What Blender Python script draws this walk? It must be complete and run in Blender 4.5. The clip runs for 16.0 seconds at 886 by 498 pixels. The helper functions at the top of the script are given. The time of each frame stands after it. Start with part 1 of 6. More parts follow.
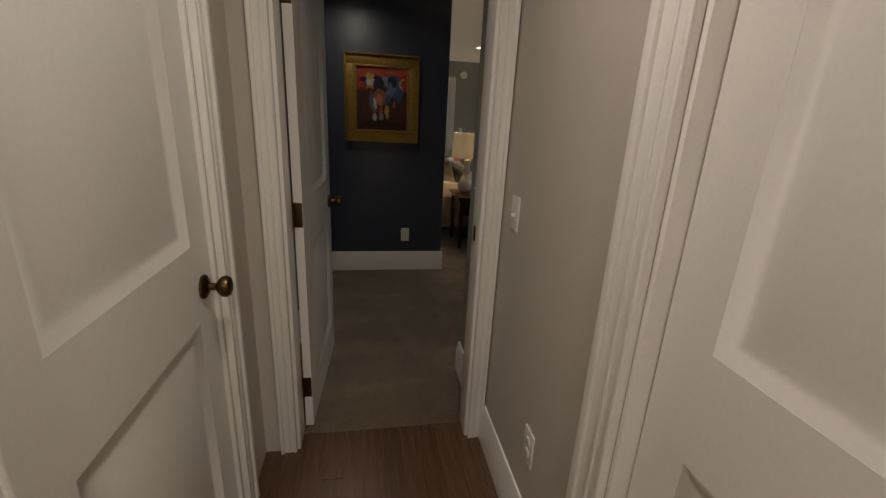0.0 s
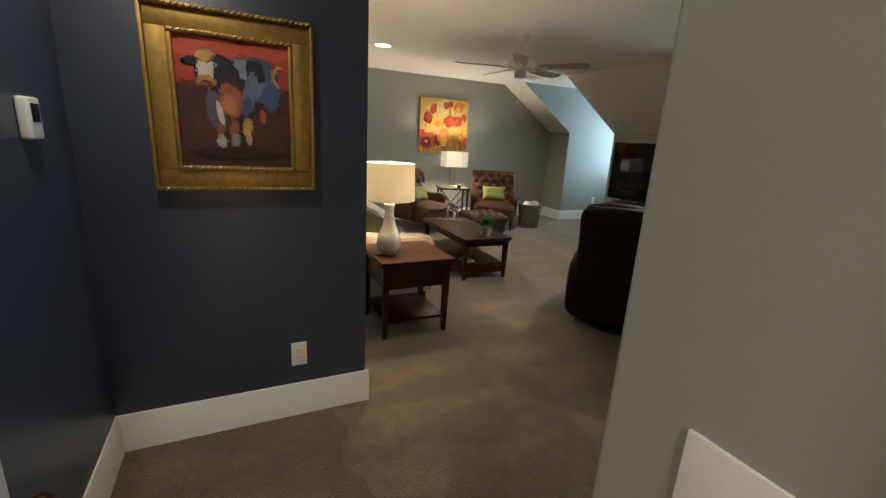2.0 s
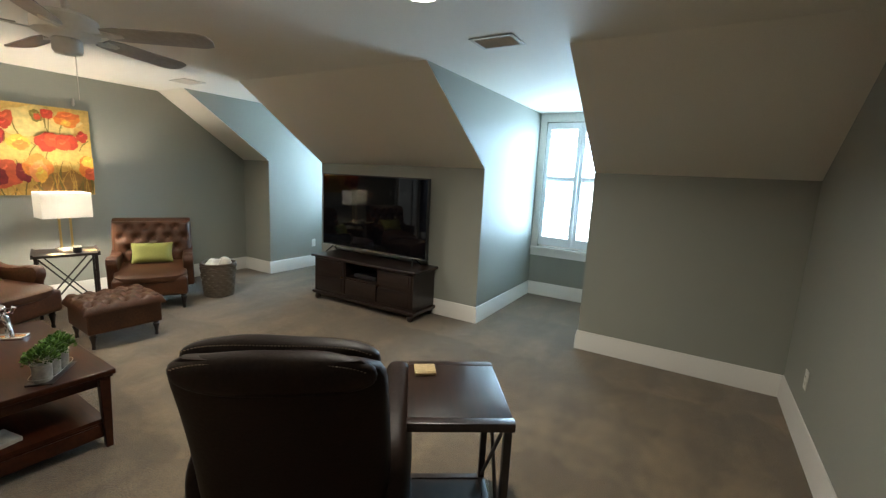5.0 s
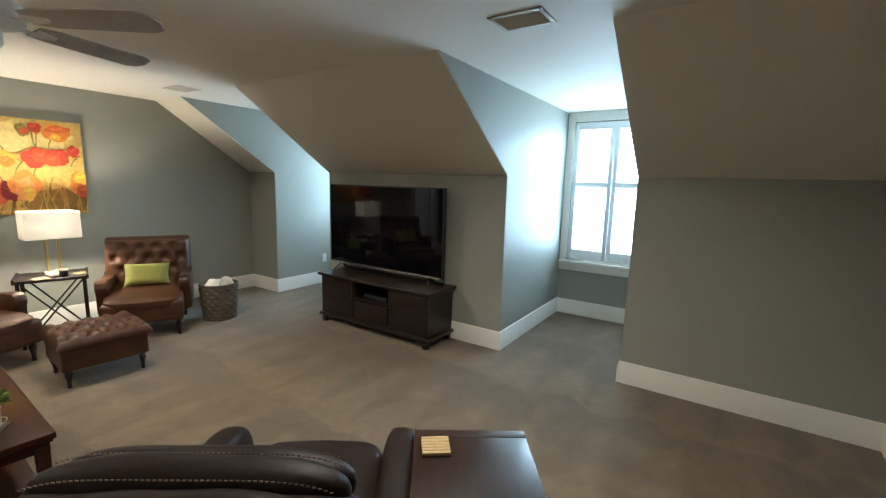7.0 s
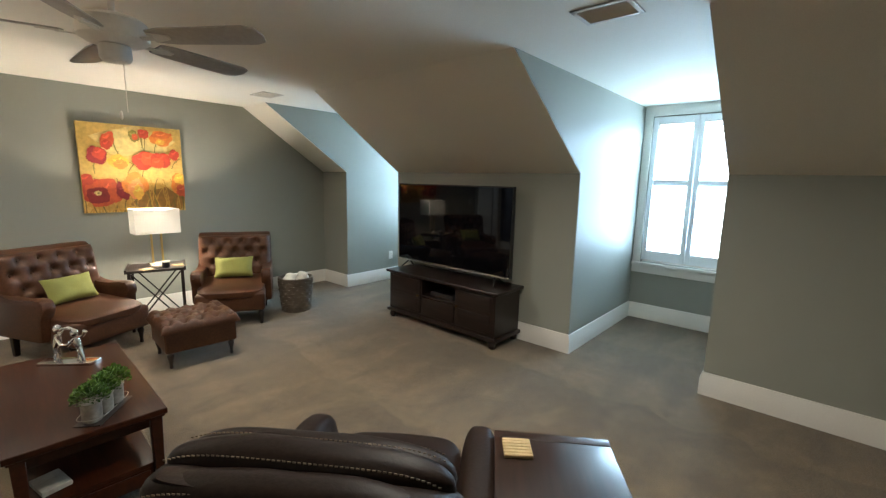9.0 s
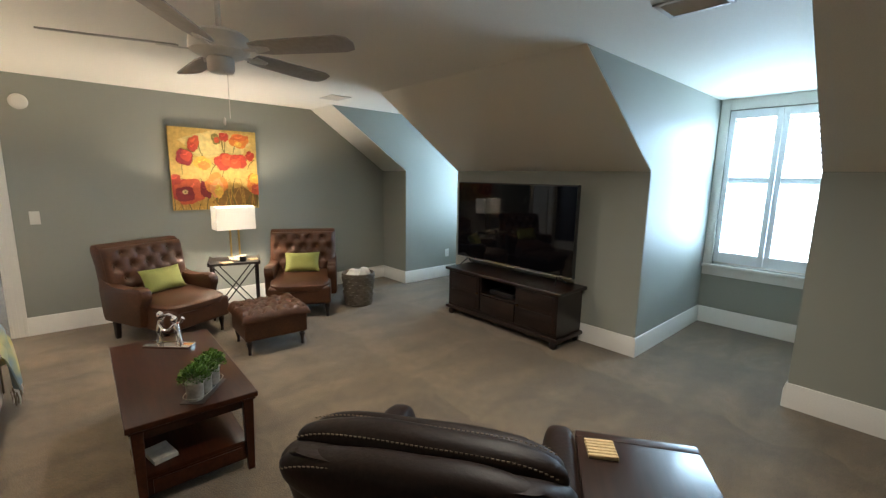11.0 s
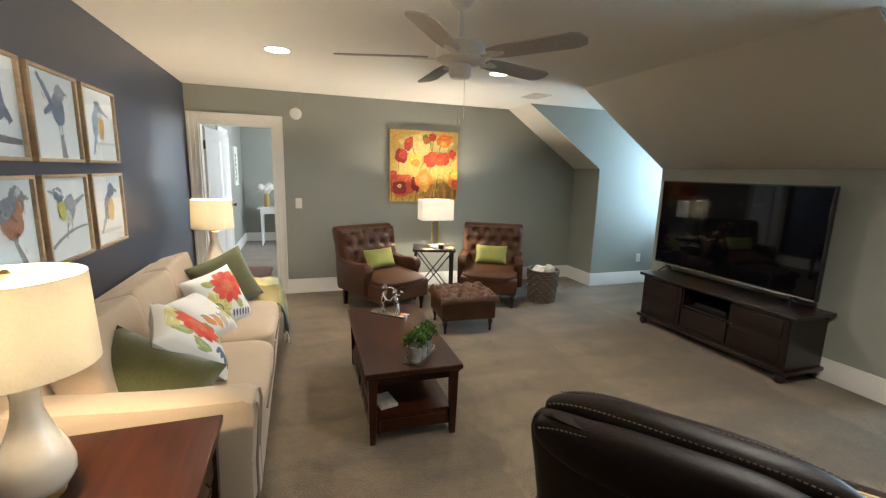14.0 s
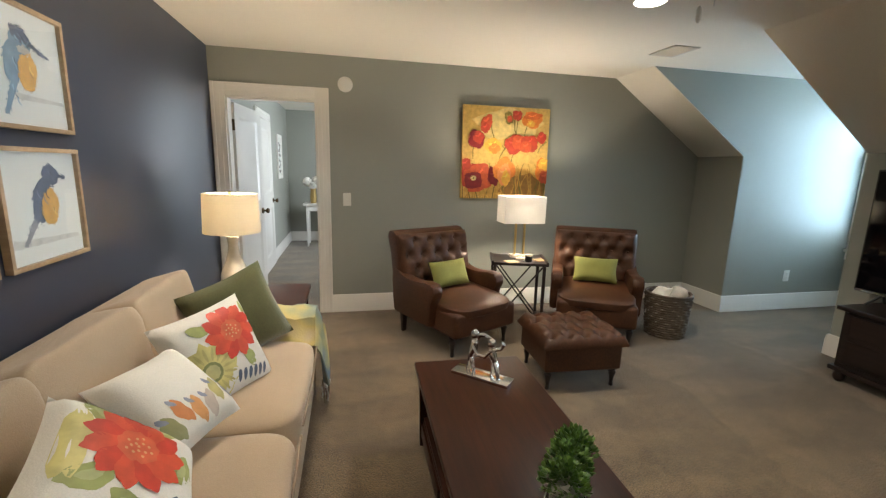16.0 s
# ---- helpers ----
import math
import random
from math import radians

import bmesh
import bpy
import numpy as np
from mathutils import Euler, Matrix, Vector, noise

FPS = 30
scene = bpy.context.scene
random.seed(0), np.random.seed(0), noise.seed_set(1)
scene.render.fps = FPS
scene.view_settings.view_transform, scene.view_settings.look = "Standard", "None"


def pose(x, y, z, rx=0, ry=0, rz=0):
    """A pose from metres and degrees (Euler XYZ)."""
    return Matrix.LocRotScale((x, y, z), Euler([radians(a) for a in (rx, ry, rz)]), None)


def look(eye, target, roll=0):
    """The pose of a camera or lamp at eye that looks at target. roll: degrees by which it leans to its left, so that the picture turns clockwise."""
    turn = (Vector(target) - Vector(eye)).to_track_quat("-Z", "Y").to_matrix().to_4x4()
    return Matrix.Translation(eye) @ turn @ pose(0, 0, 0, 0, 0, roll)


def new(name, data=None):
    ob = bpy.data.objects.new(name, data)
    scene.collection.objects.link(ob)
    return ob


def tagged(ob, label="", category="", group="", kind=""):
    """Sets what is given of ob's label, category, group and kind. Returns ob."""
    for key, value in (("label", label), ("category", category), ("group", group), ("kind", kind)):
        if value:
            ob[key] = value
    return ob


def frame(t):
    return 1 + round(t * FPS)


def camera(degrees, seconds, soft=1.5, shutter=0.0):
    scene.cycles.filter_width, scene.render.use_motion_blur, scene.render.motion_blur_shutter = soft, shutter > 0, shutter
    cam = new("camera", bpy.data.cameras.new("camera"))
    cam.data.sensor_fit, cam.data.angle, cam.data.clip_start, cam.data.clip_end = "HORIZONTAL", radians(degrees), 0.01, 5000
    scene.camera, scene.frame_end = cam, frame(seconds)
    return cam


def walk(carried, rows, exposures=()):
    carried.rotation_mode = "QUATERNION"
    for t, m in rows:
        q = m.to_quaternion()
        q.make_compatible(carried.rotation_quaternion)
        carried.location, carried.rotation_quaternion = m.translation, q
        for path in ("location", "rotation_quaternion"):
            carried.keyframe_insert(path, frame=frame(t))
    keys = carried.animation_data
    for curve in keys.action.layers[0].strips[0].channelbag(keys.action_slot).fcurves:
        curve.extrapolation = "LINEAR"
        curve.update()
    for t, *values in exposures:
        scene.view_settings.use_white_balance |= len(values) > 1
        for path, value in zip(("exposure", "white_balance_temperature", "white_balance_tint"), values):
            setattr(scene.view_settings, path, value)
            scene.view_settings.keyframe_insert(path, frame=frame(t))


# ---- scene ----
cam = camera(92.5, 16.0, soft=1.3)
PATH = [
    (0.0, (0.401, 1.682, 1.427), (0.740, 3.560, 0.826), 2.88),
    (0.5, (0.394, 2.112, 1.426), (0.773, 3.985, 0.835), 2.84),
    (1.0, (0.390, 2.565, 1.447), (0.817, 4.429, 0.859), 2.69),
    (1.5, (0.404, 3.018, 1.440), (1.003, 4.843, 0.883), 3.11),
    (2.0, (0.491, 3.463, 1.453), (1.347, 5.197, 0.942), 3.36),
    (2.5, (0.591, 3.779, 1.483), (1.783, 5.317, 1.023), 3.75),
    (3.0, (0.829, 4.083, 1.468), (2.248, 5.430, 1.053), 3.35),
    (3.5, (1.175, 4.264, 1.504), (2.743, 5.448, 1.128), 2.99),
    (4.0, (1.531, 4.351, 1.527), (3.195, 5.406, 1.185), 2.96),
    (4.5, (1.876, 4.437, 1.549), (3.571, 5.443, 1.210), 2.90),
    (7.0, (2.612, 4.774, 1.576), (4.258, 5.868, 1.269), 1.55),
    (7.5, (2.612, 4.798, 1.570), (4.222, 5.943, 1.261), 1.42),
    (8.0, (2.585, 4.823, 1.577), (4.159, 6.017, 1.265), 1.46),
    (8.5, (2.578, 4.834, 1.578), (4.106, 6.085, 1.260), 1.29),
    (9.0, (2.554, 4.848, 1.579), (4.032, 6.157, 1.258), 1.26),
    (11.5, (2.394, 4.930, 1.585), (3.586, 6.500, 1.248), 1.18),
    (12.0, (2.351, 4.934, 1.577), (3.368, 6.623, 1.238), 1.50),
    (12.5, (2.309, 4.935, 1.569), (3.227, 6.679, 1.228), 1.59),
    (13.0, (2.279, 4.936, 1.567), (3.082, 6.734, 1.220), 1.49),
    (13.5, (2.251, 4.938, 1.560), (2.968, 6.773, 1.213), 1.50),
    (14.0, (2.221, 4.961, 1.555), (2.861, 6.822, 1.200), 1.54),
    (14.5, (2.194, 5.036, 1.535), (2.770, 6.916, 1.166), 1.59),
    (15.0, (2.233, 5.291, 1.484), (2.737, 7.189, 1.105), 1.60),
    (15.5, (2.272, 5.723, 1.459), (2.742, 7.633, 1.098), 1.63),
    (16.0, (2.242, 6.241, 1.458), (2.674, 8.158, 1.084), 1.56),
]
walk(cam, [(t, look(eye, target, roll)) for t, eye, target, roll in PATH],
     exposures=[(0.0, -1.65, 6350, 10), (1.0, -1.6, 6350, 10), (1.5, -0.65, 6350, 8), (2.0, 0.05, 6300, 7), (2.6, 0.50, 6100, 6), (3.6, 0.45, 6100, 6), (9.0, 0.46, 6100, 7), (11.5, 0.36, 6150, 9), (12.4, 0.50, 6000, 8), (14.0, 0.52, 6100, 8), (15.0, 0.42, 6350, 9), (16.0, 0.14, 6300, 9)])

# ---- plan: x east, y north ----
CEIL = 2.44
WEST, NORTH, SOUTH = 1.068, 10.482, 3.803       # living room
ALC, COW = -0.056, 5.518                       # alcove west wall, blue end wall
HALL_W, HALL_E, DOOR_Y = -0.045, 0.915, 3.265  # hall
ALC_E = 0.913                                # alcove east wall
SLOPE_X, KNEE_X, KNEE_Z, REAR_X = 5.024, 6.172, 1.661, 7.80
DORMERS = ((5.37, 6.464), (8.825, 9.901))
TH = 0.12

# ---- world and lights ----
world = bpy.data.worlds.new("world")
scene.world = world
world.use_nodes = True
wn = world.node_tree
sky = wn.nodes.new("ShaderNodeTexSky")
sky.sky_type, sky.sun_disc, sky.sun_elevation, sky.sun_rotation = "NISHITA", False, radians(45), radians(200)
wn.nodes["Background"].inputs[1].default_value = 0.12
wn.links.new(sky.outputs[0], wn.nodes["Background"].inputs[0])


def lamp(name, kind, m, watts, colour, size=0.1, size_y=None, spread=None, spot=None):
    d = bpy.data.lights.new(name, kind)
    d.energy, d.color = watts, colour
    if kind == "AREA":
        d.size = size
        if size_y:
            d.shape, d.size_y = "RECTANGLE", size_y
        else:
            d.shape = "DISK"
        if spread:
            d.spread = radians(spread)
    else:
        d.shadow_soft_size = size
        if spot:
            d.spot_size, d.spot_blend = radians(spot), 0.6
    ob = new(name, d)
    ob.matrix_world = m
    return ob


DAY, WARM, LED = (0.52, 0.78, 1.0), (1.0, 0.79, 0.53), (1.0, 0.90, 0.75)
sun = lamp("sun", "SUN", look((0, 0, 10), (6, 4, 0)), 1.0, (1.0, 0.96, 0.9))
sun.data.angle = radians(10)
for n, (ya, yb) in enumerate(DORMERS):
    lamp("window_daylight", "AREA", look((REAR_X + 0.02, (ya + yb) / 2, 1.5), (0, (ya + yb) / 2, 1.2)), 74, DAY, 0.85, 1.35)
# Living room cans, then three unseen ones added to light entry and hall.
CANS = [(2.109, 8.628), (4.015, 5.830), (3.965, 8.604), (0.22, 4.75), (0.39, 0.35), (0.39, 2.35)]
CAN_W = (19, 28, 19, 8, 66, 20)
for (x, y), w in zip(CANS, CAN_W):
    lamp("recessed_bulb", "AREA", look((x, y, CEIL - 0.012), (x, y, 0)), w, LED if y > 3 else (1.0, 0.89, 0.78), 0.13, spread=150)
lamp("far_room_daylight", "AREA", look((3.6, 12.8, 1.6), (1.2, 12.8, 1.2)), 74, (0.85, 0.93, 1.0), 1.2, 1.4)

# ---- materials ----
MATS = {}


def tree(name):
    m = bpy.data.materials.new(name)
    m.use_nodes = True
    MATS[name] = m
    return m, m.node_tree, m.node_tree.nodes["Principled BSDF"]


def node(t, kind, **inputs):
    n = t.nodes.new(kind)
    for k, v in inputs.items():
        n.inputs[k.replace("_", " ")].default_value = v
    return n


def coords(t, scale=(1, 1, 1), kind="Object"):
    c, mp = t.nodes.new("ShaderNodeTexCoord"), t.nodes.new("ShaderNodeMapping")
    mp.inputs["Scale"].default_value = scale
    t.links.new(c.outputs[kind], mp.inputs[0])
    return mp.outputs[0]


def ramp(t, source, stops):
    r = t.nodes.new("ShaderNodeValToRGB")
    e = r.color_ramp.elements
    while len(e) < len(stops):
        e.new(0.5)
    for el, (p, c) in zip(e, stops):
        el.position, el.color = p, (*c, 1)
    t.links.new(source, r.inputs[0])
    return r.outputs[0]


def bump(t, bsdf, height, strength, distance=0.01):
    b = node(t, "ShaderNodeBump", Strength=strength, Distance=distance)
    t.links.new(height, b.inputs["Height"])
    t.links.new(b.outputs[0], bsdf.inputs["Normal"])


def surface(name, colour, rough=0.5, grain=(60, 0.08), stain=(1.5, 0.06), bumpy=0.1, metal=0.0, scale=(1, 1, 1), coat=0.0, kind="Object", dist=0.003, sheen=0.0):
    """Colour varied at two scales, roughness varied, fine relief."""
    m, t, b = tree(name)
    v = coords(t, scale, kind)
    n1, n2 = node(t, "ShaderNodeTexNoise", Scale=grain[0], Detail=4.0), node(t, "ShaderNodeTexNoise", Scale=stain[0], Detail=3.0)
    for n in (n1, n2):
        t.links.new(v, n.inputs["Vector"])
    def tone(k):
        return tuple(min(1, c * k) for c in colour)
    c1 = ramp(t, n1.outputs[0], [(0.3, tone(1 - grain[1])), (0.7, tone(1 + grain[1]))])
    c2 = ramp(t, n2.outputs[0], [(0.3, (1 - stain[1],) * 3), (0.7, (1, 1, 1))])
    mix = t.nodes.new("ShaderNodeMixRGB")
    mix.blend_type, mix.inputs[0].default_value = "MULTIPLY", 1.0
    t.links.new(c1, mix.inputs[1])
    t.links.new(c2, mix.inputs[2])
    t.links.new(mix.outputs[0], b.inputs["Base Color"])
    r = node(t, "ShaderNodeMapRange")
    r.inputs["To Min"].default_value, r.inputs["To Max"].default_value = max(0.02, rough - 0.06), min(1, rough + 0.06)
    t.links.new(n2.outputs[0], r.inputs[0])
    t.links.new(r.outputs[0], b.inputs["Roughness"])
    b.inputs["Metallic"].default_value, b.inputs["Coat Weight"].default_value, b.inputs["Sheen Weight"].default_value = metal, coat, sheen
    if bumpy:
        bump(t, b, n1.outputs[0], bumpy, dist)
    return m


def wood(name, dark, light, rough=0.3, along=1, ring=6.0, coat=0.2):
    """Stained wood with grain that runs along one axis."""
    m, t, b = tree(name)
    s = [14.0, 14.0, 14.0]
    s[along] = 1.2
    v = coords(t, tuple(s))
    n = node(t, "ShaderNodeTexNoise", Scale=ring, Detail=6.0, Roughness=0.65)
    n2 = node(t, "ShaderNodeTexNoise", Scale=0.35, Detail=2.0)
    oi = t.nodes.new("ShaderNodeObjectInfo")
    t.links.new(v, n.inputs["Vector"])
    t.links.new(v, n2.inputs["Vector"])
    c = ramp(t, n.outputs[0], [(0.32, dark), (0.68, light)])
    c2 = ramp(t, n2.outputs[0], [(0.3, (0.72,) * 3), (0.7, (1.0,) * 3)])
    hs = t.nodes.new("ShaderNodeHueSaturation")
    mr = t.nodes.new("ShaderNodeMapRange")
    mr.inputs["To Min"].default_value, mr.inputs["To Max"].default_value = 0.82, 1.15
    t.links.new(oi.outputs["Random"], mr.inputs[0])
    t.links.new(mr.outputs[0], hs.inputs["Value"])
    mix = t.nodes.new("ShaderNodeMixRGB")
    mix.blend_type, mix.inputs[0].default_value = "MULTIPLY", 1.0
    t.links.new(c, mix.inputs[1])
    t.links.new(c2, mix.inputs[2])
    t.links.new(mix.outputs[0], hs.inputs["Color"])
    t.links.new(hs.outputs[0], b.inputs["Base Color"])
    b.inputs["Roughness"].default_value, b.inputs["Coat Weight"].default_value, b.inputs["Coat Roughness"].default_value = rough, coat, 0.15
    bump(t, b, n.outputs[0], 0.04, 0.0006)
    return m


def glow(name, colour, strength):
    m, t, b = tree(name)
    b.inputs["Base Color"].default_value = (*colour, 1)
    b.inputs["Emission Color"].default_value = (*colour, 1)
    b.inputs["Emission Strength"].default_value = strength
    return m


def plain(name, colour, rough=0.5, metal=0.0, **more):
    m, t, b = tree(name)
    b.inputs["Base Color"].default_value = (*colour, 1)
    b.inputs["Roughness"].default_value, b.inputs["Metallic"].default_value = rough, metal
    for k, v in more.items():
        b.inputs[k.replace("_", " ")].default_value = v
    return m


WALL = surface("greige_paint", (0.30, 0.302, 0.262), 0.52, (220, 0.03), (0.8, 0.05), 0.25, dist=0.0006)
BLUE = surface("navy_paint", (0.033, 0.043, 0.074), 0.38, (220, 0.05), (0.8, 0.06), 0.3, dist=0.0006)
HALLP = surface("hall_paint", (0.50, 0.455, 0.40), 0.5, (220, 0.03), (0.8, 0.04), 0.2, dist=0.0006)
CEILP = surface("ceiling_paint", (0.83, 0.785, 0.695), 0.7, (160, 0.03), (0.7, 0.04), 0.3, dist=0.0008)
TRIM = surface("trim_paint", (0.76, 0.73, 0.68), 0.32, (90, 0.02), (1.2, 0.05), 0.05)
DOORP = surface("door_paint", (0.72, 0.69, 0.64), 0.35, (120, 0.02), (1.0, 0.05), 0.06)
FLOORW = wood("floor_oak", (0.060, 0.025, 0.011), (0.165, 0.078, 0.036), 0.34, 1, 3.0)
MAHOG = wood("mahogany", (0.021, 0.0058, 0.0026), (0.046, 0.0118, 0.0046), 0.30, 1, 2.5, 0.12)
ESPR = wood("dark_walnut", (0.007, 0.0036, 0.0026), (0.026, 0.012, 0.008), 0.36, 1, 2.5, 0.08)
BLACKW = wood("espresso_frame", (0.008, 0.005, 0.004), (0.024, 0.013, 0.010), 0.4, 2, 2.5, 0.1)
SATINW = wood("satin_espresso", (0.012, 0.006, 0.004), (0.034, 0.015, 0.010), 0.30, 1, 2.5, 0.25)
BRASS = plain("aged_brass", (0.10, 0.065, 0.028), 0.35, 1.0)
GOLD = plain("polished_gold", (0.55, 0.38, 0.15), 0.28, 1.0)
SILVER = plain("polished_silver", (0.78, 0.77, 0.75), 0.14, 1.0)
PLASTIC = plain("white_plastic", (0.70, 0.68, 0.63), 0.35)
SCREEN = plain("black_screen", (0.003, 0.003, 0.004), 0.04, IOR=1.33)
BLACKP = plain("black_plastic", (0.010, 0.010, 0.011), 0.4)

m, t, b = tree("carpet")
v = coords(t)
n1, n2, n3 = node(t, "ShaderNodeTexNoise", Scale=150.0, Detail=3.0), node(t, "ShaderNodeTexNoise", Scale=1.7, Detail=3.0, Distortion=1.2), node(t, "ShaderNodeTexNoise", Scale=13.0, Detail=5.0, Roughness=0.7)
for n in (n1, n2, n3):
    t.links.new(v, n.inputs["Vector"])
c1 = ramp(t, n1.outputs[0], [(0.36, (0.079, 0.053, 0.027)), (0.64, (0.274, 0.194, 0.108))])
c2 = ramp(t, n2.outputs[0], [(0.40, (0.84, 0.835, 0.83)), (0.60, (1, 1, 1))])
c3 = ramp(t, n3.outputs[0], [(0.38, (0.76,) * 3), (0.62, (1, 1, 1))])
mp = t.nodes.new("ShaderNodeMapping")
mp.inputs["Rotation"].default_value, mp.inputs["Scale"].default_value = (0, 0, radians(28)), (2.2, 0.8, 1.0)
t.links.new(v, mp.inputs[0])
n4 = node(t, "ShaderNodeTexNoise", Scale=1.3, Detail=2.0, Distortion=0.6)
t.links.new(mp.outputs[0], n4.inputs["Vector"])
c4 = ramp(t, n4.outputs[0], [(0.42, (0.86, 0.855, 0.845)), (0.58, (1, 1, 1))])
MATS["navy_paint"].node_tree.nodes["Principled BSDF"].inputs["Specular IOR Level"].default_value = 0.95
MATS["mahogany"].node_tree.nodes["Principled BSDF"].inputs["Specular IOR Level"].default_value = 0.18
# nap left by the vacuum cleaner: overlapping V strokes
warp = node(t, "ShaderNodeTexNoise", Scale=2.2, Detail=2.0)
t.links.new(v, warp.inputs["Vector"])
xyz = t.nodes.new("ShaderNodeSeparateXYZ")
t.links.new(v, xyz.inputs[0])


def calc(op, p, q, r=None):
    n = t.nodes.new("ShaderNodeMath")
    n.operation = op
    for k, value in enumerate((p, q) if r is None else (p, q, r)):
        if isinstance(value, (int, float)):
            n.inputs[k].default_value = value
        else:
            t.links.new(value, n.inputs[k])
    return n.outputs[0]


across = calc("MULTIPLY_ADD", warp.outputs[0], 0.22, xyz.outputs[1])
along = calc("MULTIPLY_ADD", warp.outputs[0], 0.5, calc("MULTIPLY", xyz.outputs[0], 0.85))
vee = calc("SUBTRACT", calc("MULTIPLY", calc("PINGPONG", across, 0.2), 4.2), calc("FRACT", along, 0.0))
c5 = ramp(t, calc("MULTIPLY_ADD", vee, 0.5, 0.5), [(0.42, (0.80, 0.79, 0.775)), (0.58, (1.04, 1.04, 1.04))])
last = c1
for c in (c2, c3, c4, c5):
    mx = t.nodes.new("ShaderNodeMixRGB")
    mx.blend_type, mx.inputs[0].default_value = "MULTIPLY", 1.0
    t.links.new(last, mx.inputs[1])
    t.links.new(c, mx.inputs[2])
    last = mx.outputs[0]
t.links.new(last, b.inputs["Base Color"])
b.inputs["Roughness"].default_value, b.inputs["Sheen Weight"].default_value = 0.95, 0.25
bump(t, b, n1.outputs[0], 0.9, 0.006)
CARPET = m

m, t, b = tree("window_glass")
b.inputs["Base Color"].default_value, b.inputs["Roughness"].default_value, b.inputs["Transmission Weight"].default_value, b.inputs["IOR"].default_value = (1, 1, 1, 1), 0.02, 1.0, 1.45
GLASS = m


# ---- mesh helpers ----
def put_box(bm, a, c, bev=0.0, seg=2, m=None):
    """A box from corner a to corner c, with rounded edges, added to bm."""
    tmp = bmesh.new()
    bmesh.ops.create_cube(tmp, size=1.0)
    for vx in tmp.verts:
        vx.co = Vector([a[i] + (vx.co[i] + 0.5) * (c[i] - a[i]) for i in range(3)])
    if bev:
        bmesh.ops.bevel(tmp, geom=tmp.edges[:], offset=bev, segments=seg, profile=0.6, affect="EDGES")
    merge(bm, tmp, m)
    return bm


def merge(bm, tmp, m=None):
    if m is not None:
        bmesh.ops.transform(tmp, matrix=m, verts=tmp.verts)
    me = bpy.data.meshes.new("tmp")
    tmp.to_mesh(me)
    tmp.free()
    bm.from_mesh(me)
    bpy.data.meshes.remove(me)


def box(a, c, bev=0.0, seg=2, m=None):
    return put_box(bmesh.new(), a, c, bev, seg, m)


def put_lathe(bm, profile, n=24, m=None):
    """A turned shape from (radius, height) pairs."""
    tmp = bmesh.new()
    rings = []
    for r, z in profile:
        rings.append([tmp.verts.new((r * math.cos(2 * math.pi * k / n), r * math.sin(2 * math.pi * k / n), z)) for k in range(n)])
    for p, q in zip(rings, rings[1:]):
        for k in range(n):
            tmp.faces.new((p[k], p[(k + 1) % n], q[(k + 1) % n], q[k]))
    tmp.faces.new(list(reversed(rings[0])))
    tmp.faces.new(rings[-1])
    merge(bm, tmp, m)
    return bm


def lathe(profile, n=24, m=None):
    return put_lathe(bmesh.new(), profile, n, m)


def put_prism(bm, poly, axis, lo, hi, bev=0.0, m=None):
    """A flat outline (two coordinates in turn) drawn out along an axis."""
    tmp = bmesh.new()
    def at(p, q):
        return {"x": (q, p[0], p[1]), "y": (p[0], q, p[1]), "z": (p[0], p[1], q)}[axis]
    lo_v, hi_v = [tmp.verts.new(at(p, lo)) for p in poly], [tmp.verts.new(at(p, hi)) for p in poly]
    n = len(poly)
    for k in range(n):
        tmp.faces.new((lo_v[k], lo_v[(k + 1) % n], hi_v[(k + 1) % n], hi_v[k]))
    tmp.faces.new(lo_v)
    tmp.faces.new(hi_v)
    bmesh.ops.recalc_face_normals(tmp, faces=tmp.faces)
    if bev:
        bmesh.ops.bevel(tmp, geom=tmp.edges[:], offset=bev, segments=2, profile=0.6, affect="EDGES")
    merge(bm, tmp, m)
    return bm


def prism(poly, axis, lo, hi, bev=0.0, m=None):
    return put_prism(bmesh.new(), poly, axis, lo, hi, bev, m)


def put_tube(bm, pts, r, n=8):
    """A round bar through points."""
    pts = [Vector(p) for p in pts]
    tmp, rings = bmesh.new(), []
    for k, p in enumerate(pts):
        d = (pts[min(k + 1, len(pts) - 1)] - pts[max(k - 1, 0)]).normalized()
        u = d.orthogonal().normalized()
        if rings:
            u = (last_u - d * last_u.dot(d)).normalized()
        last_u, w = u, d.cross(u)
        rr = r[k] if isinstance(r, (list, tuple)) else r
        rings.append([tmp.verts.new(p + (u * math.cos(2 * math.pi * j / n) + w * math.sin(2 * math.pi * j / n)) * rr) for j in range(n)])
    for p, q in zip(rings, rings[1:]):
        for k in range(n):
            tmp.faces.new((p[k], p[(k + 1) % n], q[(k + 1) % n], q[k]))
    tmp.faces.new(list(reversed(rings[0])))
    tmp.faces.new(rings[-1])
    merge(bm, tmp)
    return bm


def tube(pts, r, n=8):
    return put_tube(bmesh.new(), pts, r, n)


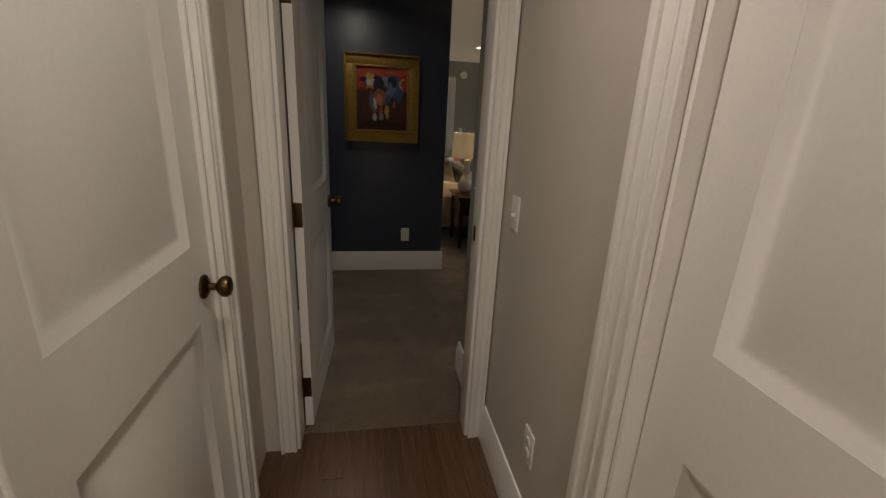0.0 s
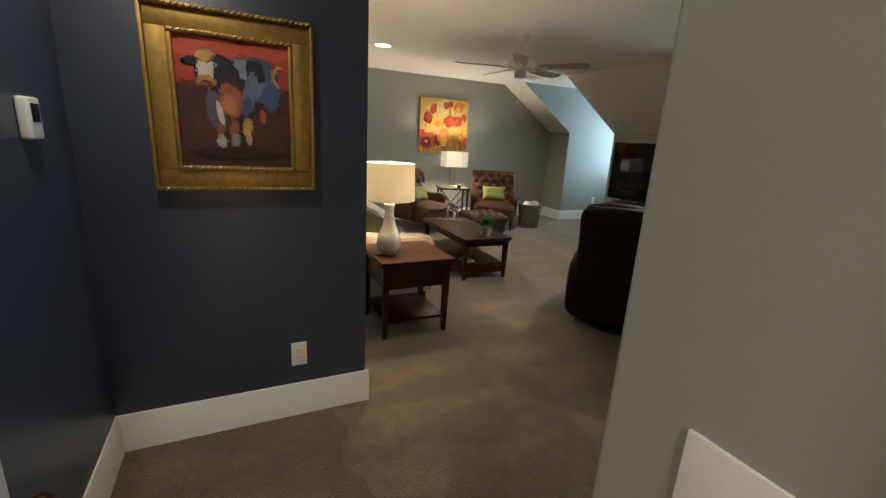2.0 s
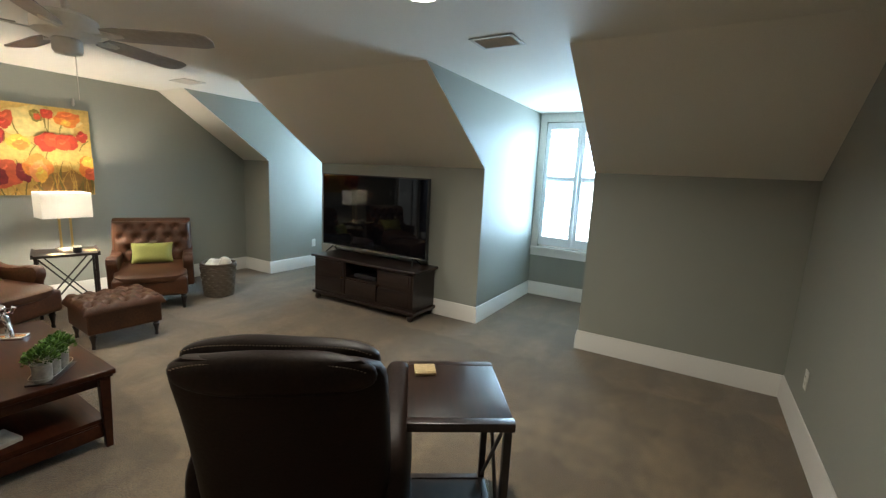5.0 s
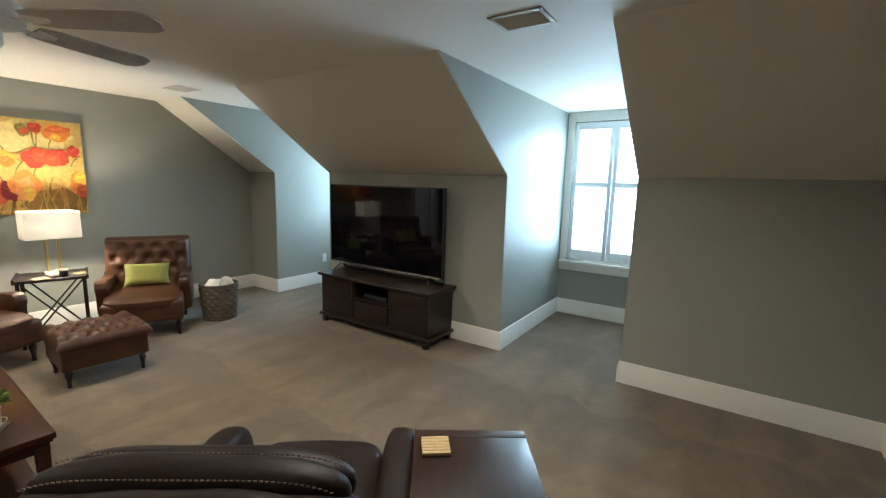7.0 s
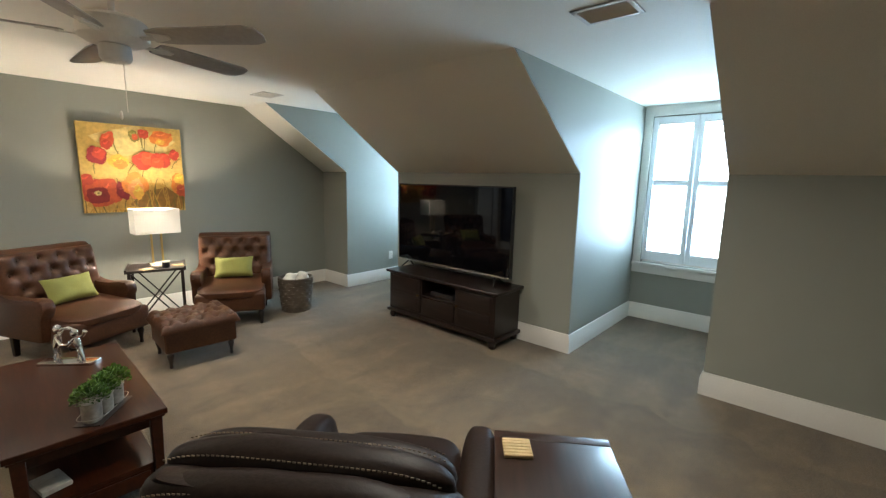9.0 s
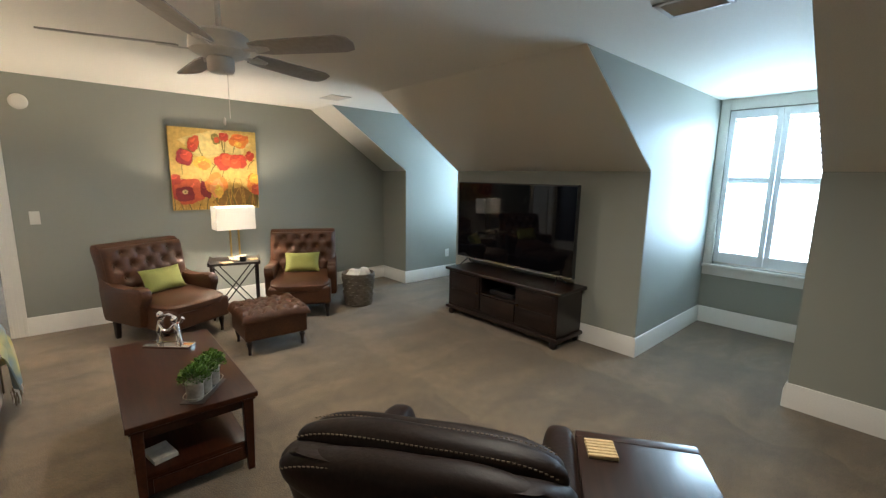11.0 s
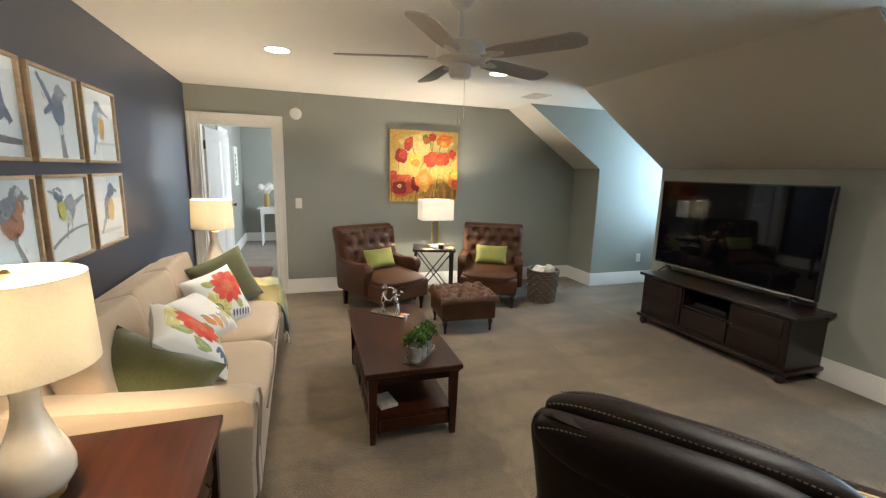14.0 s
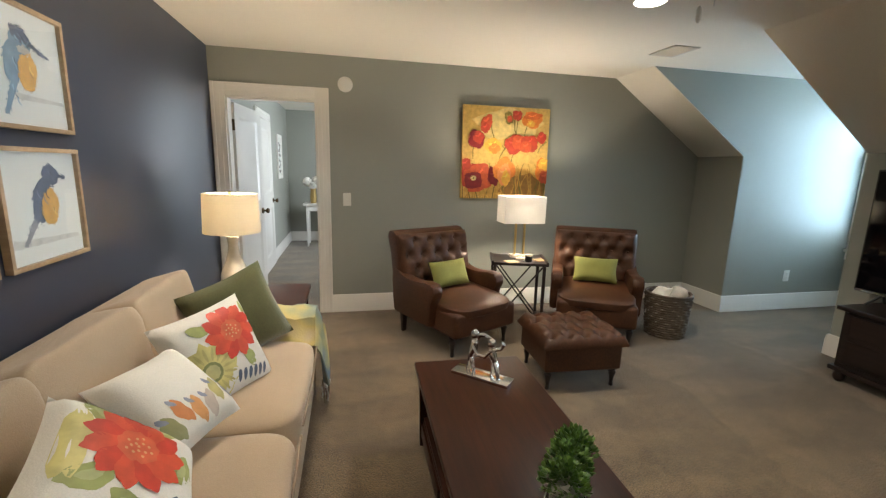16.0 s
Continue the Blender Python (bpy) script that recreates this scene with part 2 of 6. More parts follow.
def puff(sx, sy, sz, power=4.0, crown=0.0, nu=20, nv=12, wob=0.0, seed=0):
    """A stuffed block: a rounded box of full size sx, sy, sz, with a crowned top and slight unevenness."""
    bm = bmesh.new()
    def f(c, e):
        return math.copysign(abs(c) ** e, c)
    e, grid = 2.0 / power, []
    for i in range(nv + 1):
        a = -math.pi / 2 + math.pi * i / nv
        row = []
        for j in range(nu):
            q = 2 * math.pi * j / nu
            x, y, z = f(math.cos(a), e) * f(math.cos(q), e), f(math.cos(a), e) * f(math.sin(q), e), f(math.sin(a), e)
            p = Vector((x * sx / 2, y * sy / 2, z * sz / 2))
            p.z += crown * (1 - x * x) * (1 - y * y) * (1 if z > 0 else 0.3 * (z + 1))
            if wob:
                p += noise.noise_vector(p * 6 + Vector((seed * 3.1, 0, 0))) * wob
            row.append(bm.verts.new(p))
        grid.append(row)
    for p, q in zip(grid, grid[1:]):
        for j in range(nu):
            bm.faces.new((p[j], p[(j + 1) % nu], q[(j + 1) % nu], q[j]))
    bmesh.ops.remove_doubles(bm, verts=bm.verts, dist=1e-5)
    return bm


def smooth_shade(me, angle=40):
    me.shade_smooth()
    me.set_sharp_from_angle(angle=radians(angle))


def part(name, bm, material, parent=None, label="", m=None):
    """Links a bmesh as one mesh object, under a thing or a part."""
    bmesh.ops.recalc_face_normals(bm, faces=bm.faces)
    me = bpy.data.meshes.new(name)
    bm.to_mesh(me)
    bm.free()
    me.materials.append(material)
    smooth_shade(me)
    ob = new(name, me)
    if m is not None:
        ob.matrix_basis = m
    ob.parent = parent
    if label:
        ob["label"] = label
    return ob


def thing(name, m, label, category, group=""):
    """An empty at the base of a thing, which parents its parts."""
    ob = new(name)
    ob.empty_display_size = 0.1
    ob.matrix_basis = m
    return tagged(ob, label, category, group)


def structure(name, bm, material, label="", category=""):
    return tagged(part(name, bm, material), label, category, kind="structure")


# ---- shell ----
structure("floor", box((-1.0, 3.36, -0.1), (8.2, 15.0, 0.0)), CARPET, "beige cut-pile carpet with vacuum marks", "carpet")
hall_floor = structure("hall_floor", box((-1.0, -0.8, -0.1), (1.2, 3.359, -0.0025)), FLOORW, "dark brown oak plank floor in the hall", "wood floor")

S = box((ALC_E + TH, SOUTH - TH, 0), (6.30, SOUTH, CEIL))
structure("wall_south", S, WALL, "greige painted plaster wall", "wall")
bm = bmesh.new()
DN0, DN1, DNZ = 1.195, 1.962, 2.035
put_box(bm, (0.948, NORTH, 0), (DN0, NORTH + TH, CEIL))
put_box(bm, (DN1, NORTH, 0), (6.30, NORTH + TH, CEIL))
put_box(bm, (DN0, NORTH, DNZ), (DN1, NORTH + TH, CEIL))
structure("wall_north", bm, WALL, "greige painted wall with a doorway", "wall")
structure("wall_west", box((WEST - TH, COW + TH, 0), (WEST, NORTH, CEIL)), BLUE, "navy blue painted accent wall behind the sofa", "wall")
structure("wall_alcove_end", box((ALC - TH, COW, 0), (WEST, COW + TH, CEIL), 0.006), BLUE, "navy blue painted end wall of the entry", "wall")
structure("wall_alcove_west", box((ALC - TH, DOOR_Y + TH, 0), (ALC, COW, CEIL)), BLUE, "navy blue painted side wall of the entry", "wall")
HD0, HD1, HDZ = 0.085, 0.845, 2.04
bm = bmesh.new()
put_box(bm, (-0.19, DOOR_Y, 0), (HD0, DOOR_Y + TH, CEIL))
put_box(bm, (HD1, DOOR_Y, 0), (HALL_E, DOOR_Y + TH, CEIL))
put_box(bm, (HD0, DOOR_Y, HDZ), (HD1, DOOR_Y + TH, CEIL))
structure("wall_hall_end", bm, HALLP, "cream painted wall round the entry doorway", "wall")
LD0, LD1 = 2.16, 2.95
bm = bmesh.new()
put_box(bm, (HALL_W - TH, -0.8, 0), (HALL_W, LD0, CEIL))
put_box(bm, (HALL_W - TH, LD1, 0), (HALL_W, DOOR_Y, CEIL))
put_box(bm, (HALL_W - TH, LD0, 2.04), (HALL_W, LD1, CEIL))
structure("wall_hall_west", bm, HALLP, "cream painted hall wall with a door", "wall")
RD0, RD1 = 1.575, 2.345
bm = bmesh.new()
put_box(bm, (HALL_E, -0.8, 0), (HALL_E + TH, RD0, CEIL))
put_box(bm, (HALL_E, RD1, 0), (HALL_E + TH, DOOR_Y + TH, CEIL))
put_box(bm, (HALL_E, RD0, 2.04), (HALL_E + TH, RD1, CEIL))
structure("wall_hall_east", bm, HALLP, "cream painted hall wall with a door", "wall")
structure("wall_alcove_east", box((ALC_E, DOOR_Y + TH, 0), (ALC_E + TH, SOUTH, CEIL), 0.008, 3), WALL, "greige painted wall stub with a rounded corner", "wall")
structure("wall_hall_back", box((HALL_W - TH, -0.92, 0), (HALL_E + TH, -0.8, CEIL)), HALLP, "cream painted wall closing the hall", "wall")
structure("ceiling", box((-0.3, -0.92, CEIL), (SLOPE_X, NORTH + TH, CEIL + 0.1)), CEILP, "off-white painted ceiling", "ceiling")

SPANS = ((SOUTH, DORMERS[0][0]), (DORMERS[0][1], DORMERS[1][0]), (DORMERS[1][1], NORTH))
for n, (a, c) in enumerate(SPANS):
    a, c = a + (0.003 if n else 0), c - (0.003 if n < 2 else 0)
    poly = [(SLOPE_X, CEIL), (KNEE_X, KNEE_Z), (KNEE_X + 0.12, KNEE_Z), (KNEE_X + 0.12, KNEE_Z + 0.06), (SLOPE_X + 0.06, CEIL + 0.1), (SLOPE_X, CEIL + 0.1)]
    structure(f"ceiling_slope_{n + 1}", prism(poly, "y", a, c), CEILP, "off-white sloping ceiling under the roof", "ceiling")
    structure(f"wall_knee_{n + 1}", box((KNEE_X, a, 0), (KNEE_X + TH, c, KNEE_Z)), WALL, "greige painted low knee wall", "wall")
cheek = [(SLOPE_X + 0.012, CEIL), (KNEE_X + 0.008, KNEE_Z + 0.003), (KNEE_X + 0.008, 0), (REAR_X, 0), (REAR_X, CEIL)]
WY, WZ0, WZ1 = 0.09, 0.68, 2.33  # window margins in a dormer
for n, (a, c) in enumerate(DORMERS):
    structure(f"dormer_cheek_south_{n + 1}", prism(cheek, "y", a - 0.1, a), WALL, "greige painted dormer side wall", "wall")
    structure(f"dormer_cheek_north_{n + 1}", prism(cheek, "y", c, c + 0.1), WALL, "greige painted dormer side wall", "wall")
    structure(f"dormer_ceiling_{n + 1}", box((SLOPE_X, a - 0.1, CEIL), (REAR_X + TH, c + 0.1, CEIL + 0.1)), CEILP, "off-white flat dormer ceiling", "ceiling")
    bm = bmesh.new()
    put_box(bm, (REAR_X, a - 0.1, 0), (REAR_X + TH, c + 0.1, WZ0))
    put_box(bm, (REAR_X, a - 0.1, WZ1), (REAR_X + TH, c + 0.1, CEIL))
    put_box(bm, (REAR_X, a - 0.1, WZ0), (REAR_X + TH, a + WY, WZ1))
    put_box(bm, (REAR_X, c - WY, WZ0), (REAR_X + TH, c + 0.1, WZ1))
    structure(f"dormer_wall_{n + 1}", bm, WALL, "greige painted dormer wall round a window", "wall")

# room beyond the north doorway
FARY = 14.8
structure("wall_far", box((0.9, FARY, 0), (5.0, FARY + TH, CEIL)), WALL, "greige painted far wall", "wall")
structure("wall_far_west", box((1.02, NORTH + TH, 0), (1.14, FARY, CEIL)), WALL, "greige painted side wall beyond the doorway", "wall")
structure("wall_far_east", box((4.4, NORTH + TH, 0), (4.52, FARY, CEIL)), WALL, "greige painted side wall", "wall")
structure("ceiling_far", box((0.9, NORTH + TH, CEIL), (5.0, 15.0, CEIL + 0.1)), CEILP, "off-white painted ceiling", "ceiling")

# ---- more materials ----
def shade_cloth(name, colour):
    m, t, b = tree(name)
    out = t.nodes["Material Output"]
    v = coords(t, (1, 1, 1))
    w = node(t, "ShaderNodeTexNoise", Scale=180.0, Detail=3.0)
    t.links.new(v, w.inputs["Vector"])
    c = ramp(t, w.outputs[0], [(0.3, tuple(q * 0.92 for q in colour)), (0.7, colour)])
    d, tr, mx = t.nodes.new("ShaderNodeBsdfDiffuse"), t.nodes.new("ShaderNodeBsdfTranslucent"), t.nodes.new("ShaderNodeMixShader")
    t.links.new(c, d.inputs[0])
    t.links.new(c, tr.inputs[0])
    mx.inputs[0].default_value = 0.6
    t.links.new(d.outputs[0], mx.inputs[1])
    t.links.new(tr.outputs[0], mx.inputs[2])
    t.links.new(mx.outputs[0], out.inputs[0])
    return m


SHADE = shade_cloth("linen_shade", (0.80, 0.74, 0.62))
SHADEW = shade_cloth("white_shade", (0.90, 0.88, 0.84))
CERAMIC = surface("cream_ceramic", (0.80, 0.70, 0.56), 0.12, (30, 0.03), (4, 0.05), 0.0, coat=0.6)
SOFAC = surface("beige_linen", (0.43, 0.32, 0.213), 0.85, (260, 0.08), (2.2, 0.12), 0.5, sheen=0.3, dist=0.002)
PIPEC = surface("beige_piping", (0.27, 0.20, 0.135), 0.85, (260, 0.1), (3, 0.1), 0.3)
LEATHER = surface("brown_leather", (0.074, 0.029, 0.0135), 0.42, (70, 0.25), (5, 0.40), 0.3, dist=0.002)
DLEATHER = surface("espresso_leather", (0.017, 0.0095, 0.0070), 0.50, (90, 0.2), (5, 0.25), 0.35, dist=0.002)
MATS["espresso_leather"].node_tree.nodes["Principled BSDF"].inputs["Specular IOR Level"].default_value = 0.13
MATS["brown_leather"].node_tree.nodes["Principled BSDF"].inputs["Specular IOR Level"].default_value = 0.34
STITCH = plain("tan_thread", (0.17, 0.125, 0.08), 0.8)
GREENV = surface("olive_velvet", (0.090, 0.088, 0.022), 0.9, (160, 0.15), (5, 0.25), 0.4, sheen=0.6)
LIME = surface("lime_cotton", (0.205, 0.205, 0.048), 0.85, (220, 0.1), (6, 0.2), 0.4)
LINENW = surface("white_cotton", (0.74, 0.71, 0.65), 0.9, (240, 0.05), (5, 0.08), 0.4)
FANW = surface("fan_white", (0.62, 0.58, 0.52), 0.4, (40, 0.04), (3, 0.05), 0.05)
FANB = surface("fan_blade_grey", (0.34, 0.31, 0.28), 0.45, (40, 0.08), (3, 0.05), 0.05)
OAKF = wood("light_oak", (0.46, 0.31, 0.175), (0.62, 0.45, 0.27), 0.45, 1, 3.0, 0.1)
PAPER = surface("watercolour_paper", (0.74, 0.73, 0.68), 0.8, (300, 0.02), (3, 0.03), 0.1)
WICKER = surface("grey_brown_wicker", (0.13, 0.095, 0.065), 0.7, (90, 0.3), (8, 0.3), 0.4)
ZINC = surface("galvanised_tin", (0.42, 0.40, 0.36), 0.45, (25, 0.25), (6, 0.3), 0.1, metal=0.6)
BLIND = plain("shutter_white", (0.80, 0.82, 0.84), 0.4)
YELLOWW = surface("pale_bamboo", (0.42, 0.31, 0.15), 0.6, (80, 0.1), (8, 0.1), 0.2)
PHONE = plain("dark_glass", (0.01, 0.01, 0.012), 0.08)

m, t, b = tree("plant_leaf")
oi = t.nodes.new("ShaderNodeNewGeometry")
t.links.new(ramp(t, oi.outputs["Random Per Island"], [(0.0, (0.03, 0.085, 0.014)), (1.0, (0.14, 0.26, 0.04))]), b.inputs["Base Color"])
b.inputs["Roughness"].default_value = 0.5
LEAF = m
m, t, b = tree("carved_gold_leaf")
v = coords(t)
n1 = node(t, "ShaderNodeTexNoise", Scale=38.0, Detail=5.0)
t.links.new(v, n1.inputs["Vector"])
t.links.new(ramp(t, n1.outputs[0], [(0.3, (0.30, 0.185, 0.045)), (0.7, (0.42, 0.27, 0.07))]), b.inputs["Base Color"])
b.inputs["Metallic"].default_value, b.inputs["Roughness"].default_value = 0.75, 0.42
bump(t, b, n1.outputs[0], 0.08, 0.001)
GILT = m
m, t, b = tree("print_glass")
b.inputs["Base Color"].default_value, b.inputs["Roughness"].default_value, b.inputs["Transmission Weight"].default_value, b.inputs["IOR"].default_value = (1, 1, 1, 1), 0.0, 1.0, 1.30
PGLASS = m
PAINTS = {}


def paint(r, g, b_):
    """Oil or water colour, brushed unevenly."""
    key = (r, g, b_)
    if key not in PAINTS:
        PAINTS[key] = surface("pigment", key, 0.6, (22, 0.16), (6, 0.16), 0.2, dist=0.0015)
    return PAINTS[key]


# ---- trim ----
BASE = [(0, 0), (0.018, 0), (0.018, 0.135), (0.012, 0.15), (0.012, 0.16), (0.006, 0.178), (0, 0.18)]


def run(profile, p, q, nx, ny):
    """A moulding from p to q on a wall whose face looks along (nx, ny)."""
    bm = bmesh.new()
    a, c = ([bm.verts.new((e[0] + nx * d, e[1] + ny * d, z)) for d, z in profile] for e in (p, q))
    n = len(profile)
    for k in range(n):
        bm.faces.new((a[k], a[(k + 1) % n], c[(k + 1) % n], c[k]))
    bm.faces.new(a)
    bm.faces.new(c)
    return bm


RUNS = [((WEST, COW + 0.0), (WEST, NORTH), 1, 0), ((ALC, COW), (WEST + 0.018, COW), 0, -1), ((ALC, DOOR_Y + 0.2), (ALC, COW), 1, 0),
        ((DN1 + 0.115, NORTH), (KNEE_X, NORTH), 0, -1), ((ALC_E, SOUTH), (KNEE_X, SOUTH), 0, 1), ((ALC_E, DOOR_Y + 0.2), (ALC_E, SOUTH + 0.018), -1, 0),
        ((HALL_E, RD1 + 0.09), (HALL_E, DOOR_Y), -1, 0), ((1.14, NORTH + 0.9), (1.14, FARY), 1, 0), ((1.14, FARY), (4.4, FARY), 0, -1)]
for a, c in SPANS:
    RUNS.append(((KNEE_X, a), (KNEE_X, c), -1, 0))
for a, c in DORMERS:
    RUNS += [((KNEE_X - 0.018, a), (REAR_X, a), 0, 1), ((KNEE_X - 0.018, c), (REAR_X, c), 0, -1), ((REAR_X, a), (REAR_X, c), -1, 0)]
for k, (p, q, nx, ny) in enumerate(RUNS):
    structure("baseboard", run(BASE, p, q, nx, ny), TRIM, "tall white painted baseboard", "baseboard")


def casing(face, axis, lo, hi, top, width, out, wall, name="trim", legs=(1, 1)):
    """Door casing on a wall face. axis: the way the wall runs; out: +1 or -1, the side that the face looks to."""
    def piece(a0, a1, z0, z1, beads):
        bm = bmesh.new()
        def add(s0, s1, za, zb, d0, d1, bev=0.002):
            d = sorted((face + out * d0, face + out * d1))
            put_box(bm, (s0, d[0], za) if axis == "x" else (d[0], s0, za), (s1, d[1], zb) if axis == "x" else (d[1], s1, zb), bev)
        add(a0, a1, z0, z1, 0.0005, 0.016)
        for s0, s1, za, zb, d in beads:
            add(s0, s1, za, zb, 0.014, d, 0.004)
        structure(name, bm, TRIM, "white painted moulded door casing", "door casing")
    w = width
    if legs[0]:
        piece(lo - w, lo, 0, top + w, [(lo - w, lo - w * 0.76, 0, top + w, 0.026), (lo - w * 0.45, lo - w * 0.36, 0, top + w * 0.4, 0.020), (lo - w * 0.12, lo, 0, top, 0.022)])
    if legs[1]:
        piece(hi, hi + w, 0, top + w, [(hi + w * 0.76, hi + w, 0, top + w, 0.026), (hi + w * 0.36, hi + w * 0.45, 0, top + w * 0.4, 0.020), (hi, hi + w * 0.12, 0, top, 0.022)])
    piece(lo + 0.001, hi - 0.001, top, top + w, [(lo, hi, top + w * 0.76, top + w, 0.026), (lo, hi, top + w * 0.36, top + w * 0.45, 0.02), (lo, hi, top, top + w * 0.12, 0.022)])
    jd = sorted((wall, face - out * 0.001))
    for s0, s1, za, zb in ((lo, lo + 0.014, 0, top), (hi - 0.014, hi, 0, top), (lo + 0.014, hi - 0.014, top - 0.014, top)):
        bm = bmesh.new()
        put_box(bm, (s0 + 0.0005, jd[0], za) if axis == "x" else (jd[0], s0 + 0.0005, za), (s1, jd[1], zb) if axis == "x" else (jd[1], s1, zb), 0.001)
        structure("door_jamb", bm, TRIM, "white painted door jamb", "door jamb")


casing(NORTH, "x", DN0, DN1, DNZ, 0.115, -1, NORTH + TH)
casing(DOOR_Y, "x", HD0, HD1, HDZ, 0.065, -1, DOOR_Y + TH)
casing(DOOR_Y + TH, "x", HD0, HD1, HDZ, 0.062, 1, DOOR_Y + TH - 0.004, legs=(0, 1))
casing(HALL_W, "y", LD0, LD1, 2.04, 0.09, 1, HALL_W - TH)
casing(HALL_E, "y", RD0, RD1, 2.04, 0.11, -1, HALL_E + TH)


def panel_door(name, w, h, m, label, knob_side=1, hinges=True, face=1):
    """A two-panel door in its own frame: x along the width from the hinge, y through it, z up."""
    d = tagged(new(name), label, "door", kind="structure")
    d.matrix_basis = m
    th, st = 0.035, 0.115
    zs = (0.012, 0.20, 0.85, 1.07, h - 0.12, h)
    bm = bmesh.new()
    for x0, x1, z0, z1 in ((0, st, zs[0], zs[5]), (w - st, w, zs[0], zs[5]), (st, w - st, zs[0], zs[1]), (st, w - st, zs[2], zs[3]), (st, w - st, zs[4], zs[5])):
        put_box(bm, (x0, -th / 2, z0), (x1, th / 2, z1))
    part("door_frame", bm, DOORP, d)
    for z0, z1 in ((zs[1], zs[2]), (zs[3], zs[4])):
        bm = bmesh.new()
        put_box(bm, (st, -0.004, z0), (w - st, 0.004, z1))
        for s in (-1, 1):
            tmp = bmesh.new()
            ring = []
            for k, y in ((0.0, th / 2 - 0.0005), (0.006, th / 2 - 0.003), (0.020, 0.0045), (0.040, 0.0045), (0.075, 0.0135)):
                ring.append([tmp.verts.new((x, s * y, z)) for x, z in ((st + k, z0 + k), (w - st - k, z0 + k), (w - st - k, z1 - k), (st + k, z1 - k))])
            for p, q in zip(ring, ring[1:]):
                for k in range(4):
                    tmp.faces.new((p[k], p[(k + 1) % 4], q[(k + 1) % 4], q[k]))
            tmp.faces.new(ring[-1])
            merge(bm, tmp)
        part("door_panel", bm, DOORP, d)
    kx = w - 0.065 if knob_side > 0 else 0.065
    for s in (-1, 1):
        k = part("door_knob", lathe([(0.034, 0.0), (0.034, 0.006), (0.026, 0.012), (0.011, 0.016), (0.010, 0.034), (0.019, 0.040), (0.029, 0.050), (0.031, 0.060), (0.026, 0.070), (0.012, 0.075)], 20), BRASS, d, "dark aged brass knob",
                 pose(kx, s * th / 2, 0.94, -90 * s, 0, 0))
    if hinges:
        for z in (0.22, 1.02, h - 0.2):
            bm = tube([(-0.004, face * (th / 2 + 0.004), z - 0.05), (-0.004, face * (th / 2 + 0.004), z + 0.05)], 0.008, 10)
            put_box(bm, (-0.0035, -0.016, z - 0.05), (-0.0005, 0.016, z + 0.05), 0.001)
            part("hinge", bm, BRASS, d, "aged brass hinge")
    return d


panel_door("door_1", 0.75, 2.02, pose(0.120, 3.402, 0, 0, 0, 87.0), "white two-panel entry door standing open", 1, True, 1)
panel_door("door_2", LD1 - LD0 - 0.034, 2.02, pose(HALL_W - 0.030, LD0 + 0.017, 0, 0, 0, 90), "white two-panel hall door, closed", 1, False)
panel_door("door_3", RD1 - RD0 - 0.034, 2.02, pose(HALL_E + 0.060, RD0 + 0.017, 0, 0, 0, 90), "white two-panel hall door, closed", -1, False)
panel_door("door_4", 0.76, 2.00, pose(1.215, NORTH + TH + 0.01, 0, 0, 0, 84), "white two-panel door standing open beyond the doorway", 1, True, 1)
tagged(part("strike_plate", box((-0.003, -0.014, -0.032), (0.0, 0.014, 0.032), 0.0008), BRASS, m=pose(HD1 - 0.0145, DOOR_Y + 0.075, 0.965)), "small aged brass strike plate in the door jamb", "strike plate")
# a second, closed door in the side wall beyond
panel_door("door_5", 0.76, 2.02, pose(1.165, 12.05, 0, 0, 0, 90), "white two-panel door in the far side wall", 1, False)
casing(1.14, "y", 12.03, 12.83, 2.04, 0.10, 1, 1.138)

